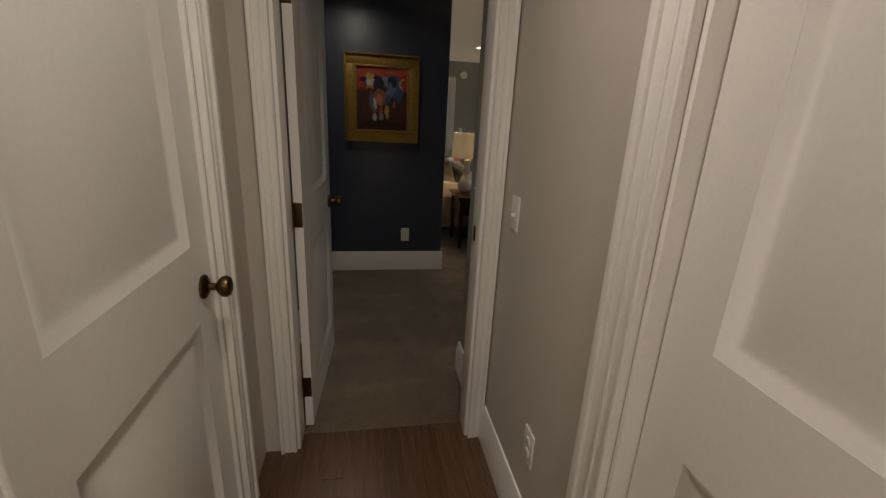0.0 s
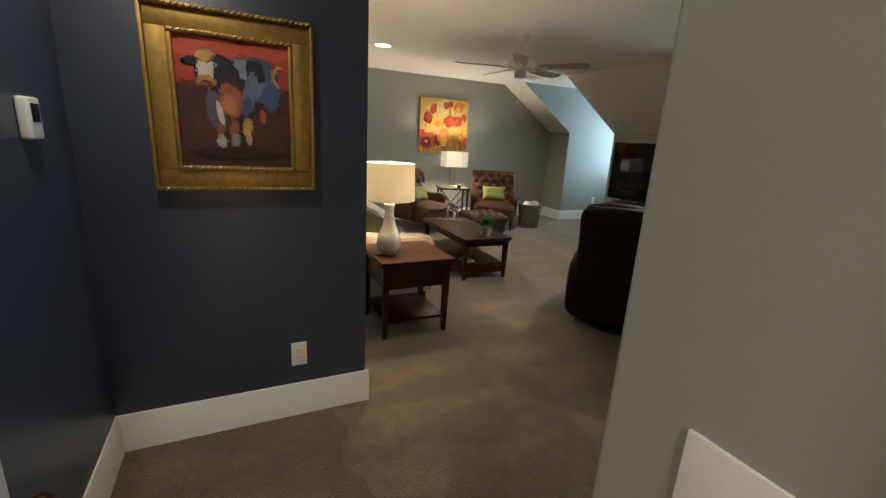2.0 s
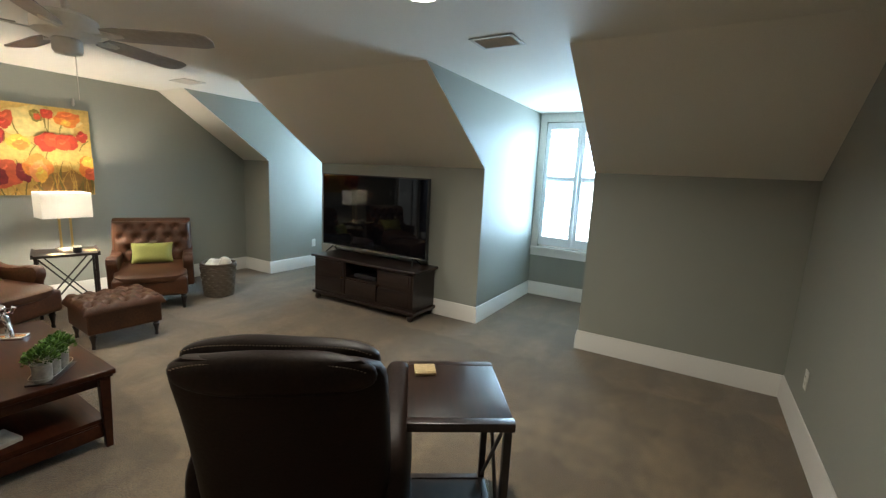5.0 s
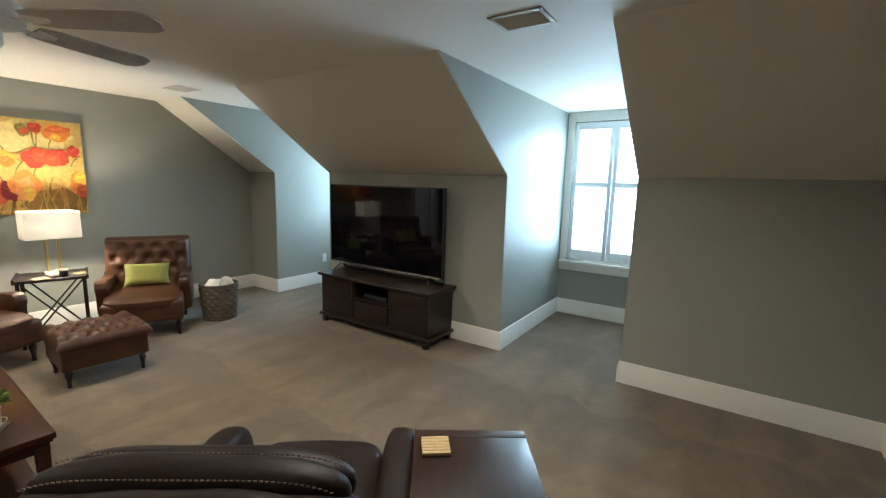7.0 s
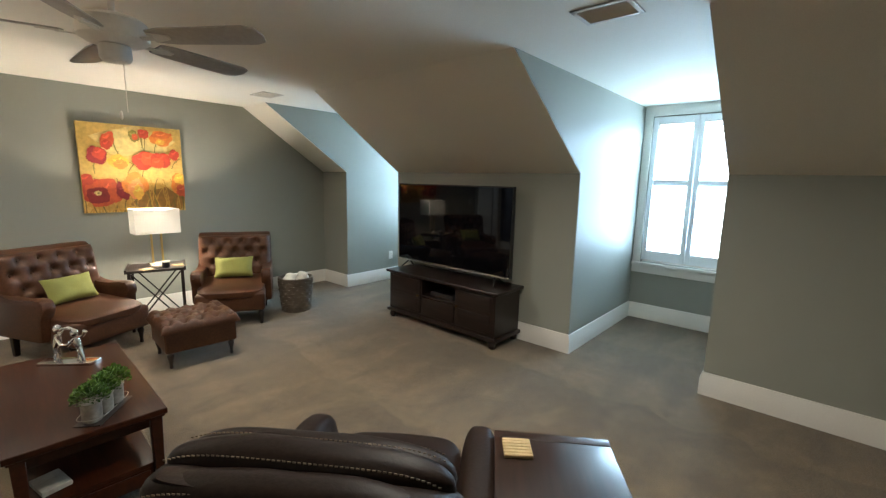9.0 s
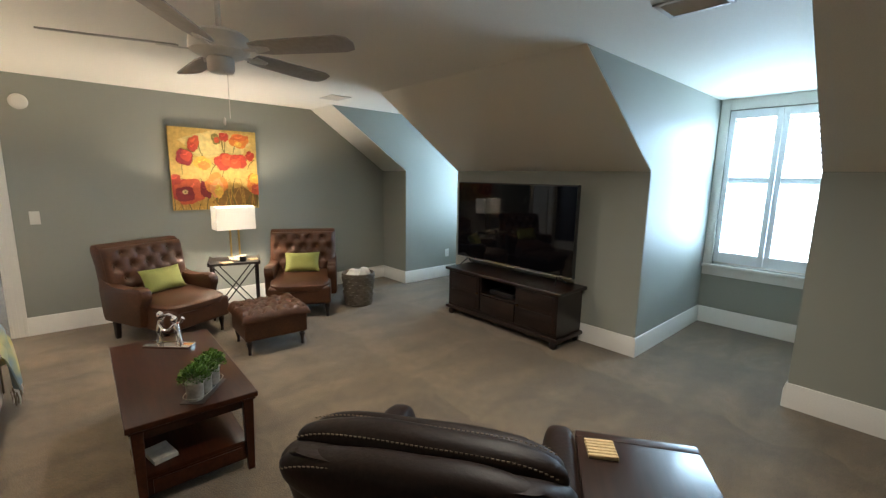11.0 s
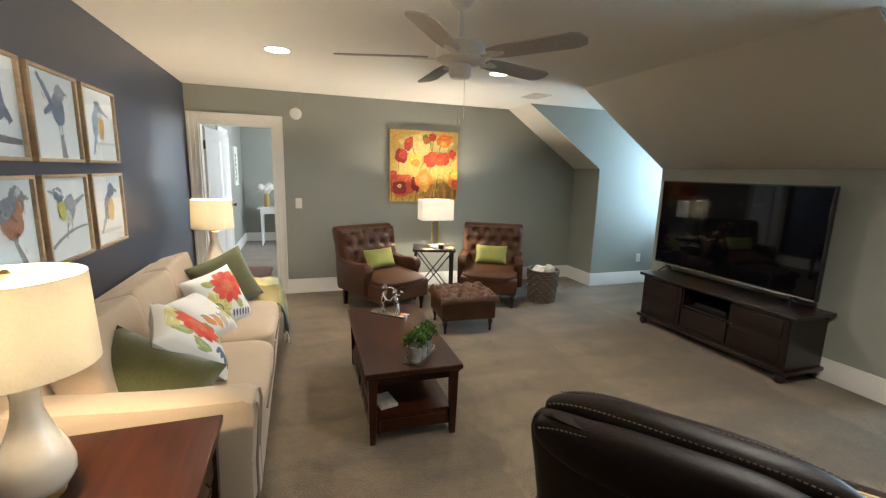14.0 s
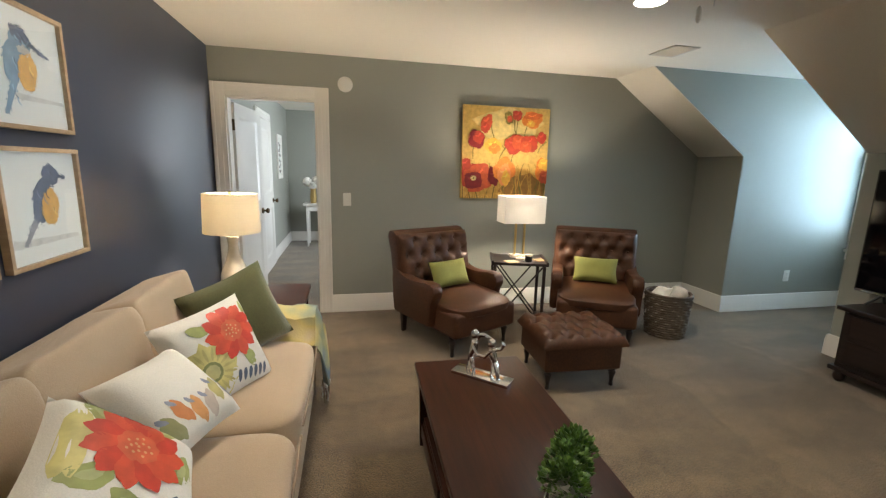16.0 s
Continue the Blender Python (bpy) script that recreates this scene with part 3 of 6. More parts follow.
# ---- windows with shutters ----
for n, (a, c) in enumerate(DORMERS):
    y0, y1 = a + WY, c - WY
    win = tagged(new(f"window_{n + 1}"), "white dormer window with plantation shutters, bright daylight behind", "window", kind="structure")
    win.matrix_basis = pose(REAR_X, 0, 0)
    part("window_glass", box((0.085, y0, WZ0), (0.091, y1, WZ1)), GLASS, win).visible_shadow = False
    bm = bmesh.new()
    for p, q in (((-0.02, a + 0.003, WZ0 - 0.015), (-0.001, y0 - 0.0, WZ1 + 0.11)), ((-0.02, y1, WZ0 - 0.015), (-0.001, c - 0.003, WZ1 + 0.11)), ((-0.02, y0, WZ1), (-0.001, y1, WZ1 + 0.11))):
        put_box(bm, p, q, 0.004)
    part("window_casing", bm, TRIM, win)
    part("window_sill", box((-0.055, a + 0.004, WZ0 - 0.035), (0.05, c - 0.004, WZ0 - 0.002), 0.006), TRIM, win)
    part("apron", box((-0.02, a + 0.004, WZ0 - 0.125), (-0.001, c - 0.004, WZ0 - 0.035), 0.004), TRIM, win)
    bm = bmesh.new()
    for p, q in (((0.06, y0, WZ0), (0.11, y0 + 0.05, WZ1)), ((0.06, y1 - 0.05, WZ0), (0.11, y1, WZ1)), ((0.06, y0, WZ1 - 0.05), (0.11, y1, WZ1)), ((0.06, y0, WZ0), (0.11, y1, WZ0 + 0.06)), ((0.07, y0, 1.56), (0.10, y1, 1.62))):
        put_box(bm, p, q, 0.003)
    part("sash", bm, TRIM, win)
    mid = (y0 + y1) / 2
    slat = None
    for s0, s1 in ((y0 + 0.004, mid - 0.002), (mid + 0.002, y1 - 0.004)):
        bm = bmesh.new()
        for p, q in (((0.0, s0, WZ0 + 0.03), (0.03, s0 + 0.05, WZ1 - 0.01)), ((0.0, s1 - 0.05, WZ0 + 0.03), (0.03, s1, WZ1 - 0.01)), ((0.002, s0 + 0.05, WZ1 - 0.09), (0.028, s1 - 0.05, WZ1 - 0.01)),
                     ((0.002, s0 + 0.05, WZ0 + 0.03), (0.028, s1 - 0.05, WZ0 + 0.14)), ((0.002, s0 + 0.05, 1.575), (0.028, s1 - 0.05, 1.635))):
            put_box(bm, p, q, 0.003)
        sh = part("shutter", bm, BLIND, win)
        for z0, z1 in ((WZ0 + 0.14, 1.575), (1.635, WZ1 - 0.09)):
            k = int((z1 - z0) / 0.062)
            for j in range(k):
                z = z0 + (j + 0.5) * (z1 - z0) / k
                if slat is None:
                    slat = part("slat", box((-0.031, -(s1 - s0) / 2 + 0.052, -0.004), (0.031, (s1 - s0) / 2 - 0.052, 0.004), 0.003, 1), BLIND, sh)
                    ob = slat
                else:
                    ob = new("slat", slat.data)
                    ob.parent = sh
                ob.matrix_basis = pose(0.015, (s0 + s1) / 2, z, 0, 14, 0)

structure("backdrop", box((14.0, -6, -4), (14.1, 22, 9)), glow("bright_haze", (0.86, 0.94, 1.0), 6.0), "overcast white daylight outside", "sky")

# ---- ceiling fittings ----
LIT = glow("lit_diffuser", (1.0, 0.90, 0.74), 9.0)
# The last three fittings only house the lamps added in entry and hall.
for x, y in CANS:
    r = thing("recessed_and_added_light", pose(x, y, CEIL), "round white recessed ceiling light, switched on; entry and hall ones are added", "recessed light", "recessed ceiling lights")
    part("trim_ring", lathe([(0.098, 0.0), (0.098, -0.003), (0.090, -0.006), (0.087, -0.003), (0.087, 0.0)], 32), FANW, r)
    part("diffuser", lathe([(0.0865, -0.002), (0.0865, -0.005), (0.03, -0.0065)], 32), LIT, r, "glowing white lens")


def vent(x, y, lx, ly):
    v_ = thing("ceiling_vent", pose(x, y, CEIL), "white metal ceiling air vent with slats", "air vent", "ceiling vents")
    bm = bmesh.new()
    for p, q in (((-lx, -ly, -0.008), (lx, -ly + 0.025, 0)), ((-lx, ly - 0.025, -0.008), (lx, ly, 0)), ((-lx, -ly, -0.008), (-lx + 0.025, ly, 0)), ((lx - 0.025, -ly, -0.008), (lx, ly, 0))):
        put_box(bm, p, q, 0.002)
    part("frame", bm, FANW, v_)
    part("backing", box((-lx + 0.02, -ly + 0.02, -0.003), (lx - 0.02, ly - 0.02, -0.001)), BLACKP, v_)
    k = int((2 * lx - 0.05) / 0.022)
    for j in range(k):
        part("slat", box((-0.008, -ly + 0.025, -0.001), (0.008, ly - 0.025, 0.001)), FANW, v_, m=pose(-lx + 0.025 + (j + 0.5) * (2 * lx - 0.05) / k, 0, -0.005, 0, 35, 0))


vent(4.82, 5.78, 0.115, 0.15)
vent(4.83, 9.43, 0.115, 0.15)


def ceiling_fan(x, y):
    f = thing("ceiling_fan", pose(x, y, 0), "white ceiling fan with five pale grey blades", "ceiling fan")
    part("canopy", lathe([(0.065, CEIL), (0.065, CEIL - 0.02), (0.045, CEIL - 0.055), (0.018, CEIL - 0.065)]), FANW, f)
    part("downrod", tube([(0, 0, CEIL - 0.05), (0, 0, 2.20)], 0.012, 12), FANW, f)
    part("motor", lathe([(0.03, 2.225), (0.10, 2.22), (0.125, 2.202), (0.13, 2.16), (0.128, 2.135), (0.10, 2.118), (0.05, 2.112)], 32), FANW, f)
    part("switch_housing", lathe([(0.052, 2.112), (0.058, 2.105), (0.058, 2.058), (0.048, 2.044), (0.018, 2.038)], 28), FANW, f)
    part("pull_chain", tube([(0.02, -0.02, 2.04), (0.02, -0.02, 1.84)], 0.0016, 6), FANW, f)
    part("chain_bob", lathe([(0.002, 1.845), (0.006, 1.838), (0.006, 1.815), (0.002, 1.808)], 10), FANW, f)
    for k in range(5):
        a = 360 / 5 * k + 18
        bm = bmesh.new()
        outline = [(0.17, -0.045), (0.24, -0.06), (0.60, -0.068), (0.645, -0.05), (0.66, 0.0), (0.645, 0.05), (0.60, 0.068), (0.24, 0.06), (0.17, 0.045)]
        blade = part("blade", prism(outline, "z", -0.003, 0.003, 0.001), FANB, f, m=pose(0, 0, 2.145, 0, 0, a) @ pose(0, 0, 0, -12, 0, 0))
        bm = box((0.10, -0.014, -0.012), (0.19, 0.014, -0.006), 0.003)
        put_prism(bm, [(0.17, -0.035), (0.25, -0.012), (0.25, 0.012), (0.17, 0.035)], "z", -0.009, -0.0035)
        part("bracket", bm, FANW, blade)


ceiling_fan(3.047, 7.165)

# ---- wall fittings ----
def plate(name, m, w, h, kind, label):
    """A wall plate in its own frame: y looks out of the wall."""
    p = thing(name, m, label, name.replace("_", " "))
    part("cover_plate", box((-w / 2, 0.0, -h / 2), (w / 2, 0.006, h / 2), 0.003), PLASTIC, p)
    if kind == "outlet":
        for z in (-0.02, 0.02):
            s = part("socket", lathe([(0.017, 0.0), (0.017, 0.003), (0.015, 0.004)], 16, pose(0, 0.005, z, -90, 0, 0)), PLASTIC, p)
            bm = bmesh.new()
            for x in (-0.006, 0.006):
                put_box(bm, (x - 0.001, 0.0085, z - 0.002), (x + 0.001, 0.0095, z + 0.007))
            part("slot", bm, BLACKP, s)
    else:
        for x in ((0,) if kind == "switch" else (-0.023, 0.023)):
            part("toggle", box((x - 0.005, 0.004, -0.010), (x + 0.005, 0.020, 0.004), 0.002, 2, pose(0, 0, 0, -18, 0, 0)), PLASTIC, p)
    return p


plate("wall_outlet", pose(0.723, COW, 0.345, 0, 0, 180), 0.075, 0.125, "outlet", "white duplex outlet on the navy wall")
plate("light_switch", pose(2.229, NORTH, 1.136, 0, 0, 180), 0.075, 0.125, "switch", "white toggle switch beside the doorway")
plate("light_switch", pose(ALC_E, 3.634, 1.106, 0, 0, 90), 0.12, 0.125, "double", "white double toggle switch on the greige wall")
plate("light_switch", pose(HALL_E, 3.10, 1.106, 0, 0, 90), 0.075, 0.125, "switch", "white toggle switch in the hall")
plate("wall_outlet", pose(HALL_E, 2.75, 0.40, 0, 0, 90), 0.075, 0.125, "outlet", "white duplex outlet in the hall")
plate("wall_outlet", pose(6.999, DORMERS[1][1], 0.382, 0, 0, 180), 0.075, 0.125, "outlet", "white duplex outlet in the dormer")
plate("wall_outlet", pose(5.54, SOUTH, 0.40, 0, 0, 0), 0.075, 0.125, "outlet", "white duplex outlet on the greige wall")
sd = thing("smoke_detector", pose(2.228, NORTH, 2.194, 90, 0, 0), "round white smoke detector over the switch", "smoke detector")
part("housing", lathe([(0.068, 0.0), (0.068, 0.012), (0.058, 0.026), (0.04, 0.034), (0.015, 0.036)], 32), PLASTIC, sd)
part("vent_ring", lathe([(0.061, 0.0165), (0.063, 0.018), (0.061, 0.0195)], 32), BLACKP, sd)
th_ = thing("thermostat", pose(ALC, 5.14, 1.437, 0, 0, -90), "white wall thermostat with a dark display", "thermostat")
part("housing", box((-0.045, 0, -0.06), (0.045, 0.03, 0.06), 0.010, 3), PLASTIC, th_)
part("display", box((-0.028, 0.029, -0.01), (0.028, 0.032, 0.042), 0.002), PHONE, th_, "dark display")


# ---- flat art ----
def blob(cx, cz, rx, rz, turn=0.0, wave=0.08, lobes=5, n=28, seed=0.0):
    """An uneven rounded outline."""
    pts, ca, sa = [], math.cos(radians(turn)), math.sin(radians(turn))
    for k in range(n):
        q = 2 * math.pi * k / n
        r = 1 + wave * math.sin(lobes * q + seed) + wave * 0.5 * math.sin((lobes + 4) * q + seed * 2.3)
        x, z = rx * r * math.cos(q), rz * r * math.sin(q)
        pts.append((cx + x * ca - z * sa, cz + x * sa + z * ca))
    return pts


def stroke(x0, z0, x1, z1, w, bend=0.0):
    """A brush stroke as an outline, tapered."""
    pts, back = [], []
    for k in range(7):
        u = k / 6
        x, z = x0 + (x1 - x0) * u + bend * math.sin(math.pi * u) * (z1 - z0), z0 + (z1 - z0) * u - bend * math.sin(math.pi * u) * (x1 - x0)
        d = math.hypot(x1 - x0, z1 - z0)
        nx, nz = -(z1 - z0) / d, (x1 - x0) / d
        ww = w * (1 - 0.5 * u)
        pts.append((x + nx * ww, z + nz * ww))
        back.append((x - nx * ww, z - nz * ww))
    return pts + back[::-1]


def brushed(parent, depth, shapes, limit):
    """Paint shapes, each a thin raised patch on a canvas whose face is at y = -depth; clipped to the canvas."""
    for k, (colour, pts) in enumerate(shapes):
        w, z0, z1 = limit
        pts = [(min(w, max(-w, x)), min(z1, max(z0, z))) for x, z in pts]
        bm = bmesh.new()
        y = -depth - 0.0005 - 0.00018 * (k + 1)
        vs = [bm.verts.new((x, y, z)) for x, z in pts]
        f = bm.faces.new(vs)
        bmesh.ops.triangulate(bm, faces=[f])
        bmesh.ops.remove_doubles(bm, verts=bm.verts, dist=1e-6)
        # loose bristle marks along the edge
        rnd = random.Random(k * 7 + len(pts))
        n = len(pts)
        across_ = max(p[0] for p in pts) - min(p[0] for p in pts)
        for j in range(n * 2 if across_ > 0.03 else 0):
            (ax, az), (cx, cz) = pts[j % n], pts[(j + 1) % n]
            u, d = rnd.random(), math.hypot(cx - ax, cz - az)
            if d < 0.002:
                continue
            tx, tz = (cx - ax) / d, (cz - az) / d
            L, wd, o = rnd.uniform(0.008, 0.024), rnd.uniform(0.0012, 0.0036), rnd.gauss(0, 0.0035)
            bend_ = rnd.gauss(0, 0.35)
            tx, tz = tx * math.cos(bend_) - tz * math.sin(bend_), tx * math.sin(bend_) + tz * math.cos(bend_)
            mx_, mz_ = ax + (cx - ax) * u - tz * o, az + (cz - az) * u + tx * o
            quad = [(mx_ - tx * L / 2, mz_ - tz * L / 2), (mx_ - tz * wd, mz_ + tx * wd), (mx_ + tx * L / 2, mz_ + tz * L / 2), (mx_ + tz * wd, mz_ - tx * wd)]
            if all(-w < x < w and z0 < z < z1 for x, z in quad):
                bm.faces.new([bm.verts.new((x, y - 0.00004, z)) for x, z in quad])
        part("paint_patch", bm, paint(*colour), parent)


# poppy canvas on the north wall; own frame: x to the east, y into the wall
pop = thing("canvas_painting", pose(3.8175, NORTH, 1.164) @ Matrix.Diagonal((0.965, 1, 0.95, 1)), "large square canvas of red and orange poppies on gold", "painting")
cv = part("canvas", box((-0.478, -0.042, 0), (0.478, -0.002, 0.965), 0.003), paint(0.70, 0.46, 0.12), pop)
RED, RED2, DRED, ORA, YEL, OLI, BRN = (0.50, 0.055, 0.022), (0.62, 0.10, 0.03), (0.26, 0.018, 0.018), (0.80, 0.25, 0.035), (0.88, 0.48, 0.06), (0.25, 0.20, 0.04), (0.33, 0.16, 0.03)
sh = [((0.62, 0.36, 0.07), blob(0, 0.16, 0.48, 0.17, 0, 0.10, 7)), (BRN, blob(0.22, 0.12, 0.26, 0.14, 0, 0.15, 6)), ((0.78, 0.60, 0.22), blob(0.02, 0.78, 0.36, 0.16, 0, 0.1, 5))]
for k in range(34):
    x = -0.46 + k * 0.0275
    sh.append(((0.55, 0.30, 0.05) if k % 3 else (0.22, 0.15, 0.03), stroke(x, 0.0, x + 0.10 * math.sin(k * 1.7), 0.22 + 0.16 * abs(math.sin(k * 2.3)), 0.006, 0.12 * math.sin(k))))
for x0, z0, x1, z1, bd in ((-0.18, 0.80, -0.02, 0.54, 0.15), (-0.33, 0.60, -0.36, 0.42, 0.1), (0.12, 0.90, 0.10, 0.66, 0), (0.08, 0.86, 0.14, 0.62, 0.1), (0.26, 0.83, 0.20, 0.68, 0.1), (0.38, 0.70, 0.30, 0.55, -0.1), (0.0, 0.55, -0.08, 0.35, 0.1), (0.12, 0.55, 0.06, 0.25, 0.1), (0.45, 0.62, 0.36, 0.50, 0.1)):
    sh.append((OLI, stroke(x0, z0, x1, z1, 0.006, bd)))
for x, z, rx, rz, tn, col in ((-0.36, 0.24, 0.13, 0.13, 0, RED), (-0.30, 0.22, 0.16, 0.15, 20, RED2), (-0.35, 0.19, 0.10, 0.09, 0, DRED), (-0.44, 0.36, 0.06, 0.06, 0, RED), (-0.13, 0.24, 0.06, 0.10, 10, DRED), (-0.01, 0.30, 0.12, 0.14, 0, ORA), (-0.01, 0.26, 0.07, 0.11, -10, (0.9, 0.33, 0.10)),
                               (0.01, 0.22, 0.045, 0.08, 0, YEL), (-0.15, 0.56, 0.09, 0.075, 0, YEL), (-0.13, 0.53, 0.06, 0.05, 0, ORA), (-0.33, 0.62, 0.085, 0.095, 10, DRED), (-0.31, 0.64, 0.055, 0.06, 0, RED), (-0.23, 0.79, 0.055, 0.09, -25, RED2), (-0.24, 0.74, 0.045, 0.05, 0, RED),
                               (0.09, 0.58, 0.11, 0.10, 20, RED), (0.15, 0.60, 0.09, 0.08, -20, RED2), (0.25, 0.59, 0.10, 0.09, 10, RED), (0.22, 0.56, 0.06, 0.06, 0, RED2), (0.27, 0.84, 0.11, 0.085, 0, ORA), (0.28, 0.88, 0.10, 0.035, 5, (0.7, 0.16, 0.03)), (0.26, 0.80, 0.04, 0.03, 0, YEL),
                               (0.10, 0.88, 0.055, 0.05, 0, RED), (0.01, 0.85, 0.045, 0.065, 20, OLI), (0.02, 0.84, 0.025, 0.03, 0, RED2), (0.39, 0.66, 0.05, 0.06, 0, RED), (0.43, 0.32, 0.09, 0.13, 0, ORA), (0.44, 0.38, 0.07, 0.06, 0, YEL), (0.45, 0.24, 0.06, 0.07, 0, RED2)):
    sh.append((col, blob(x, z, rx, rz, tn, 0.09, 4, 28, x * 9 + z * 5)))
    sh.append((tuple(min(1, c * 1.45 + 0.02) for c in col), stroke(x - rx * 0.5, z + rz * 0.2, x + rx * 0.3, z + rz * 0.6, rz * 0.10, 0.2)))
sh += [((0.80, 0.60, 0.25), blob(-0.35, 0.215, 0.025, 0.022)), (OLI, blob(-0.35, 0.215, 0.010, 0.010))]
brushed(cv, 0.042, sh, (0.476, 0.002, 0.963))

# framed picture on the navy wall: plain colour masses
cow = thing("framed_painting", pose(0.5055, COW, 1.181) @ Matrix.Diagonal((0.955, 1, 0.951, 1)), "oil painting with a wide gilt frame on the navy wall", "framed painting")
W2, H2 = 0.323, 0.733
for d0, d1, y0, y1, mat, lab in ((0.0, 0.016, 0.030, 0.046, GILT, "carved dark gilt outer moulding"), (0.016, 0.088, 0.012, 0.028, GILT, ""), (0.088, 0.106, 0.020, 0.036, GILT, "twisted gilt inner moulding")):
    for x0, x1, z0, z1 in ((-W2 + d0, W2 - d0, d0, d1), (-W2 + d0, W2 - d0, H2 - d1, H2 - d0), (-W2 + d0, -W2 + d1, d1, H2 - d1), (W2 - d1, W2 - d0, d1, H2 - d1)):
        part("frame_rail", box((x0, -y1, z0), (x1, -0.001 if d0 == 0 else -y0 + 0.011, z1), 0.005, 2), mat, cow, lab)
for n_, (L, z) in enumerate(((2 * (W2 - 0.097), 0.097), (2 * (W2 - 0.097), H2 - 0.097), (2 * (W2 - 0.008), 0.008), (2 * (W2 - 0.008), H2 - 0.008))):
    bm = bmesh.new()
    k = int(L / 0.022)
    for j in range(k):
        put_lathe(bm, [(0.002, -0.013), (0.006, -0.006), (0.006, 0.006), (0.002, 0.013)], 8, pose(-L / 2 + (j + 0.5) * L / k, -0.037 if n_ < 2 else -0.047, z, 0, 60, 0))
    part("rope_moulding", bm, GOLD, cow)
cv = part("canvas", box((-0.218, -0.018, 0.105), (0.218, -0.004, H2 - 0.105)), paint(0.060, 0.016, 0.010), cow)
GB, LB, WHT, DK, PK, OC = (0.14, 0.17, 0.27), (0.06, 0.09, 0.20), (0.62, 0.55, 0.48), (0.02, 0.016, 0.03), (0.36, 0.095, 0.055), (0.62, 0.36, 0.10)
RD_, RD2, BR2 = (0.40, 0.040, 0.022), (0.52, 0.075, 0.035), (0.075, 0.022, 0.012)
sh = [(RD_, [(-0.22, 0.44), (-0.05, 0.435), (0.22, 0.44), (0.22, 0.64), (-0.22, 0.64)]), (RD2, blob(-0.10, 0.585, 0.13, 0.05, 0, 0.1, 4, 40)), (RD2, blob(0.13, 0.60, 0.10, 0.035, 0, 0.1, 4, 40)),
      ((0.16, 0.022, 0.013), blob(0.0, 0.44, 0.217, 0.016, 0, 0.15, 6, 40)), (BR2, blob(-0.12, 0.25, 0.09, 0.10, 0, 0.1, 5, 40)), (BR2, blob(0.13, 0.27, 0.08, 0.09, 0, 0.1, 5, 40)),
      (LB, blob(0.10, 0.475, 0.075, 0.092, 10, 0.04, 4, 40)), (LB, blob(0.145, 0.42, 0.035, 0.07, -8, 0.05, 4, 40)), (GB, blob(0.02, 0.465, 0.095, 0.085, -10, 0.04, 4, 40)), ((0.22, 0.26, 0.36), blob(0.03, 0.50, 0.05, 0.05, -30, 0.06, 4, 40)),
      (DK, blob(-0.035, 0.475, 0.055, 0.066, 20, 0.06, 4, 40)), (DK, blob(0.085, 0.51, 0.032, 0.042, 25, 0.08, 4, 40)), ((0.055, 0.022, 0.02), blob(0.02, 0.43, 0.04, 0.045, 0, 0.08, 4, 40)), (GB, blob(0.055, 0.41, 0.026, 0.095, -12, 0.05, 4, 40)), (LB, blob(0.04, 0.355, 0.022, 0.045, -14, 0.06, 4, 40)),
      ((0.10, 0.10, 0.14), blob(-0.075, 0.34, 0.035, 0.085, 8, 0.05, 4, 40)), (PK, blob(-0.018, 0.385, 0.046, 0.068, 6, 0.06, 4, 40)), ((0.56, 0.20, 0.09), blob(-0.024, 0.365, 0.026, 0.045, 6, 0.06, 4, 40)), (WHT, blob(-0.062, 0.33, 0.012, 0.05, 10, 0.05, 4, 40)),
      (DK, blob(-0.155, 0.527, 0.032, 0.013, 4, 0.05, 4, 40)), (DK, blob(-0.045, 0.537, 0.036, 0.018, -10, 0.05, 4, 40)), (DK, blob(-0.135, 0.49, 0.012, 0.032, 0, 0.05, 4, 40)), (WHT, blob(-0.105, 0.505, 0.028, 0.060, 0, 0.05, 4, 40)), (OC, blob(-0.105, 0.553, 0.030, 0.022, 0, 0.06, 4, 40)), (OC, blob(-0.107, 0.452, 0.031, 0.021, 0, 0.06, 4, 40)), (PK, blob(-0.108, 0.443, 0.020, 0.010, 0, 0.06, 4, 40)),
      (PK, blob(-0.065, 0.255, 0.013, 0.035, 0, 0.08, 4, 30)), (WHT, blob(-0.063, 0.215, 0.014, 0.026, 0, 0.08, 4, 30)), (PK, blob(-0.010, 0.265, 0.016, 0.040, 0, 0.08, 4, 30)), ((0.30, 0.28, 0.33), blob(-0.008, 0.215, 0.016, 0.026, 0, 0.08, 4, 30)), (OC, blob(0.040, 0.275, 0.014, 0.042, 0, 0.08, 4, 30)), ((0.44, 0.34, 0.22), blob(0.045, 0.225, 0.013, 0.026, 0, 0.08, 4, 30)), (PK, blob(0.105, 0.325, 0.013, 0.030, 0, 0.08, 4, 30)),
      (OC, stroke(0.180, 0.54, 0.172, 0.455, 0.007, 0.3)), ((0.03, 0.012, 0.010), blob(0.0, 0.165, 0.17, 0.022, 0, 0.12, 5, 40))]
brushed(cv, 0.018, sh, (0.217, 0.106, H2 - 0.106))

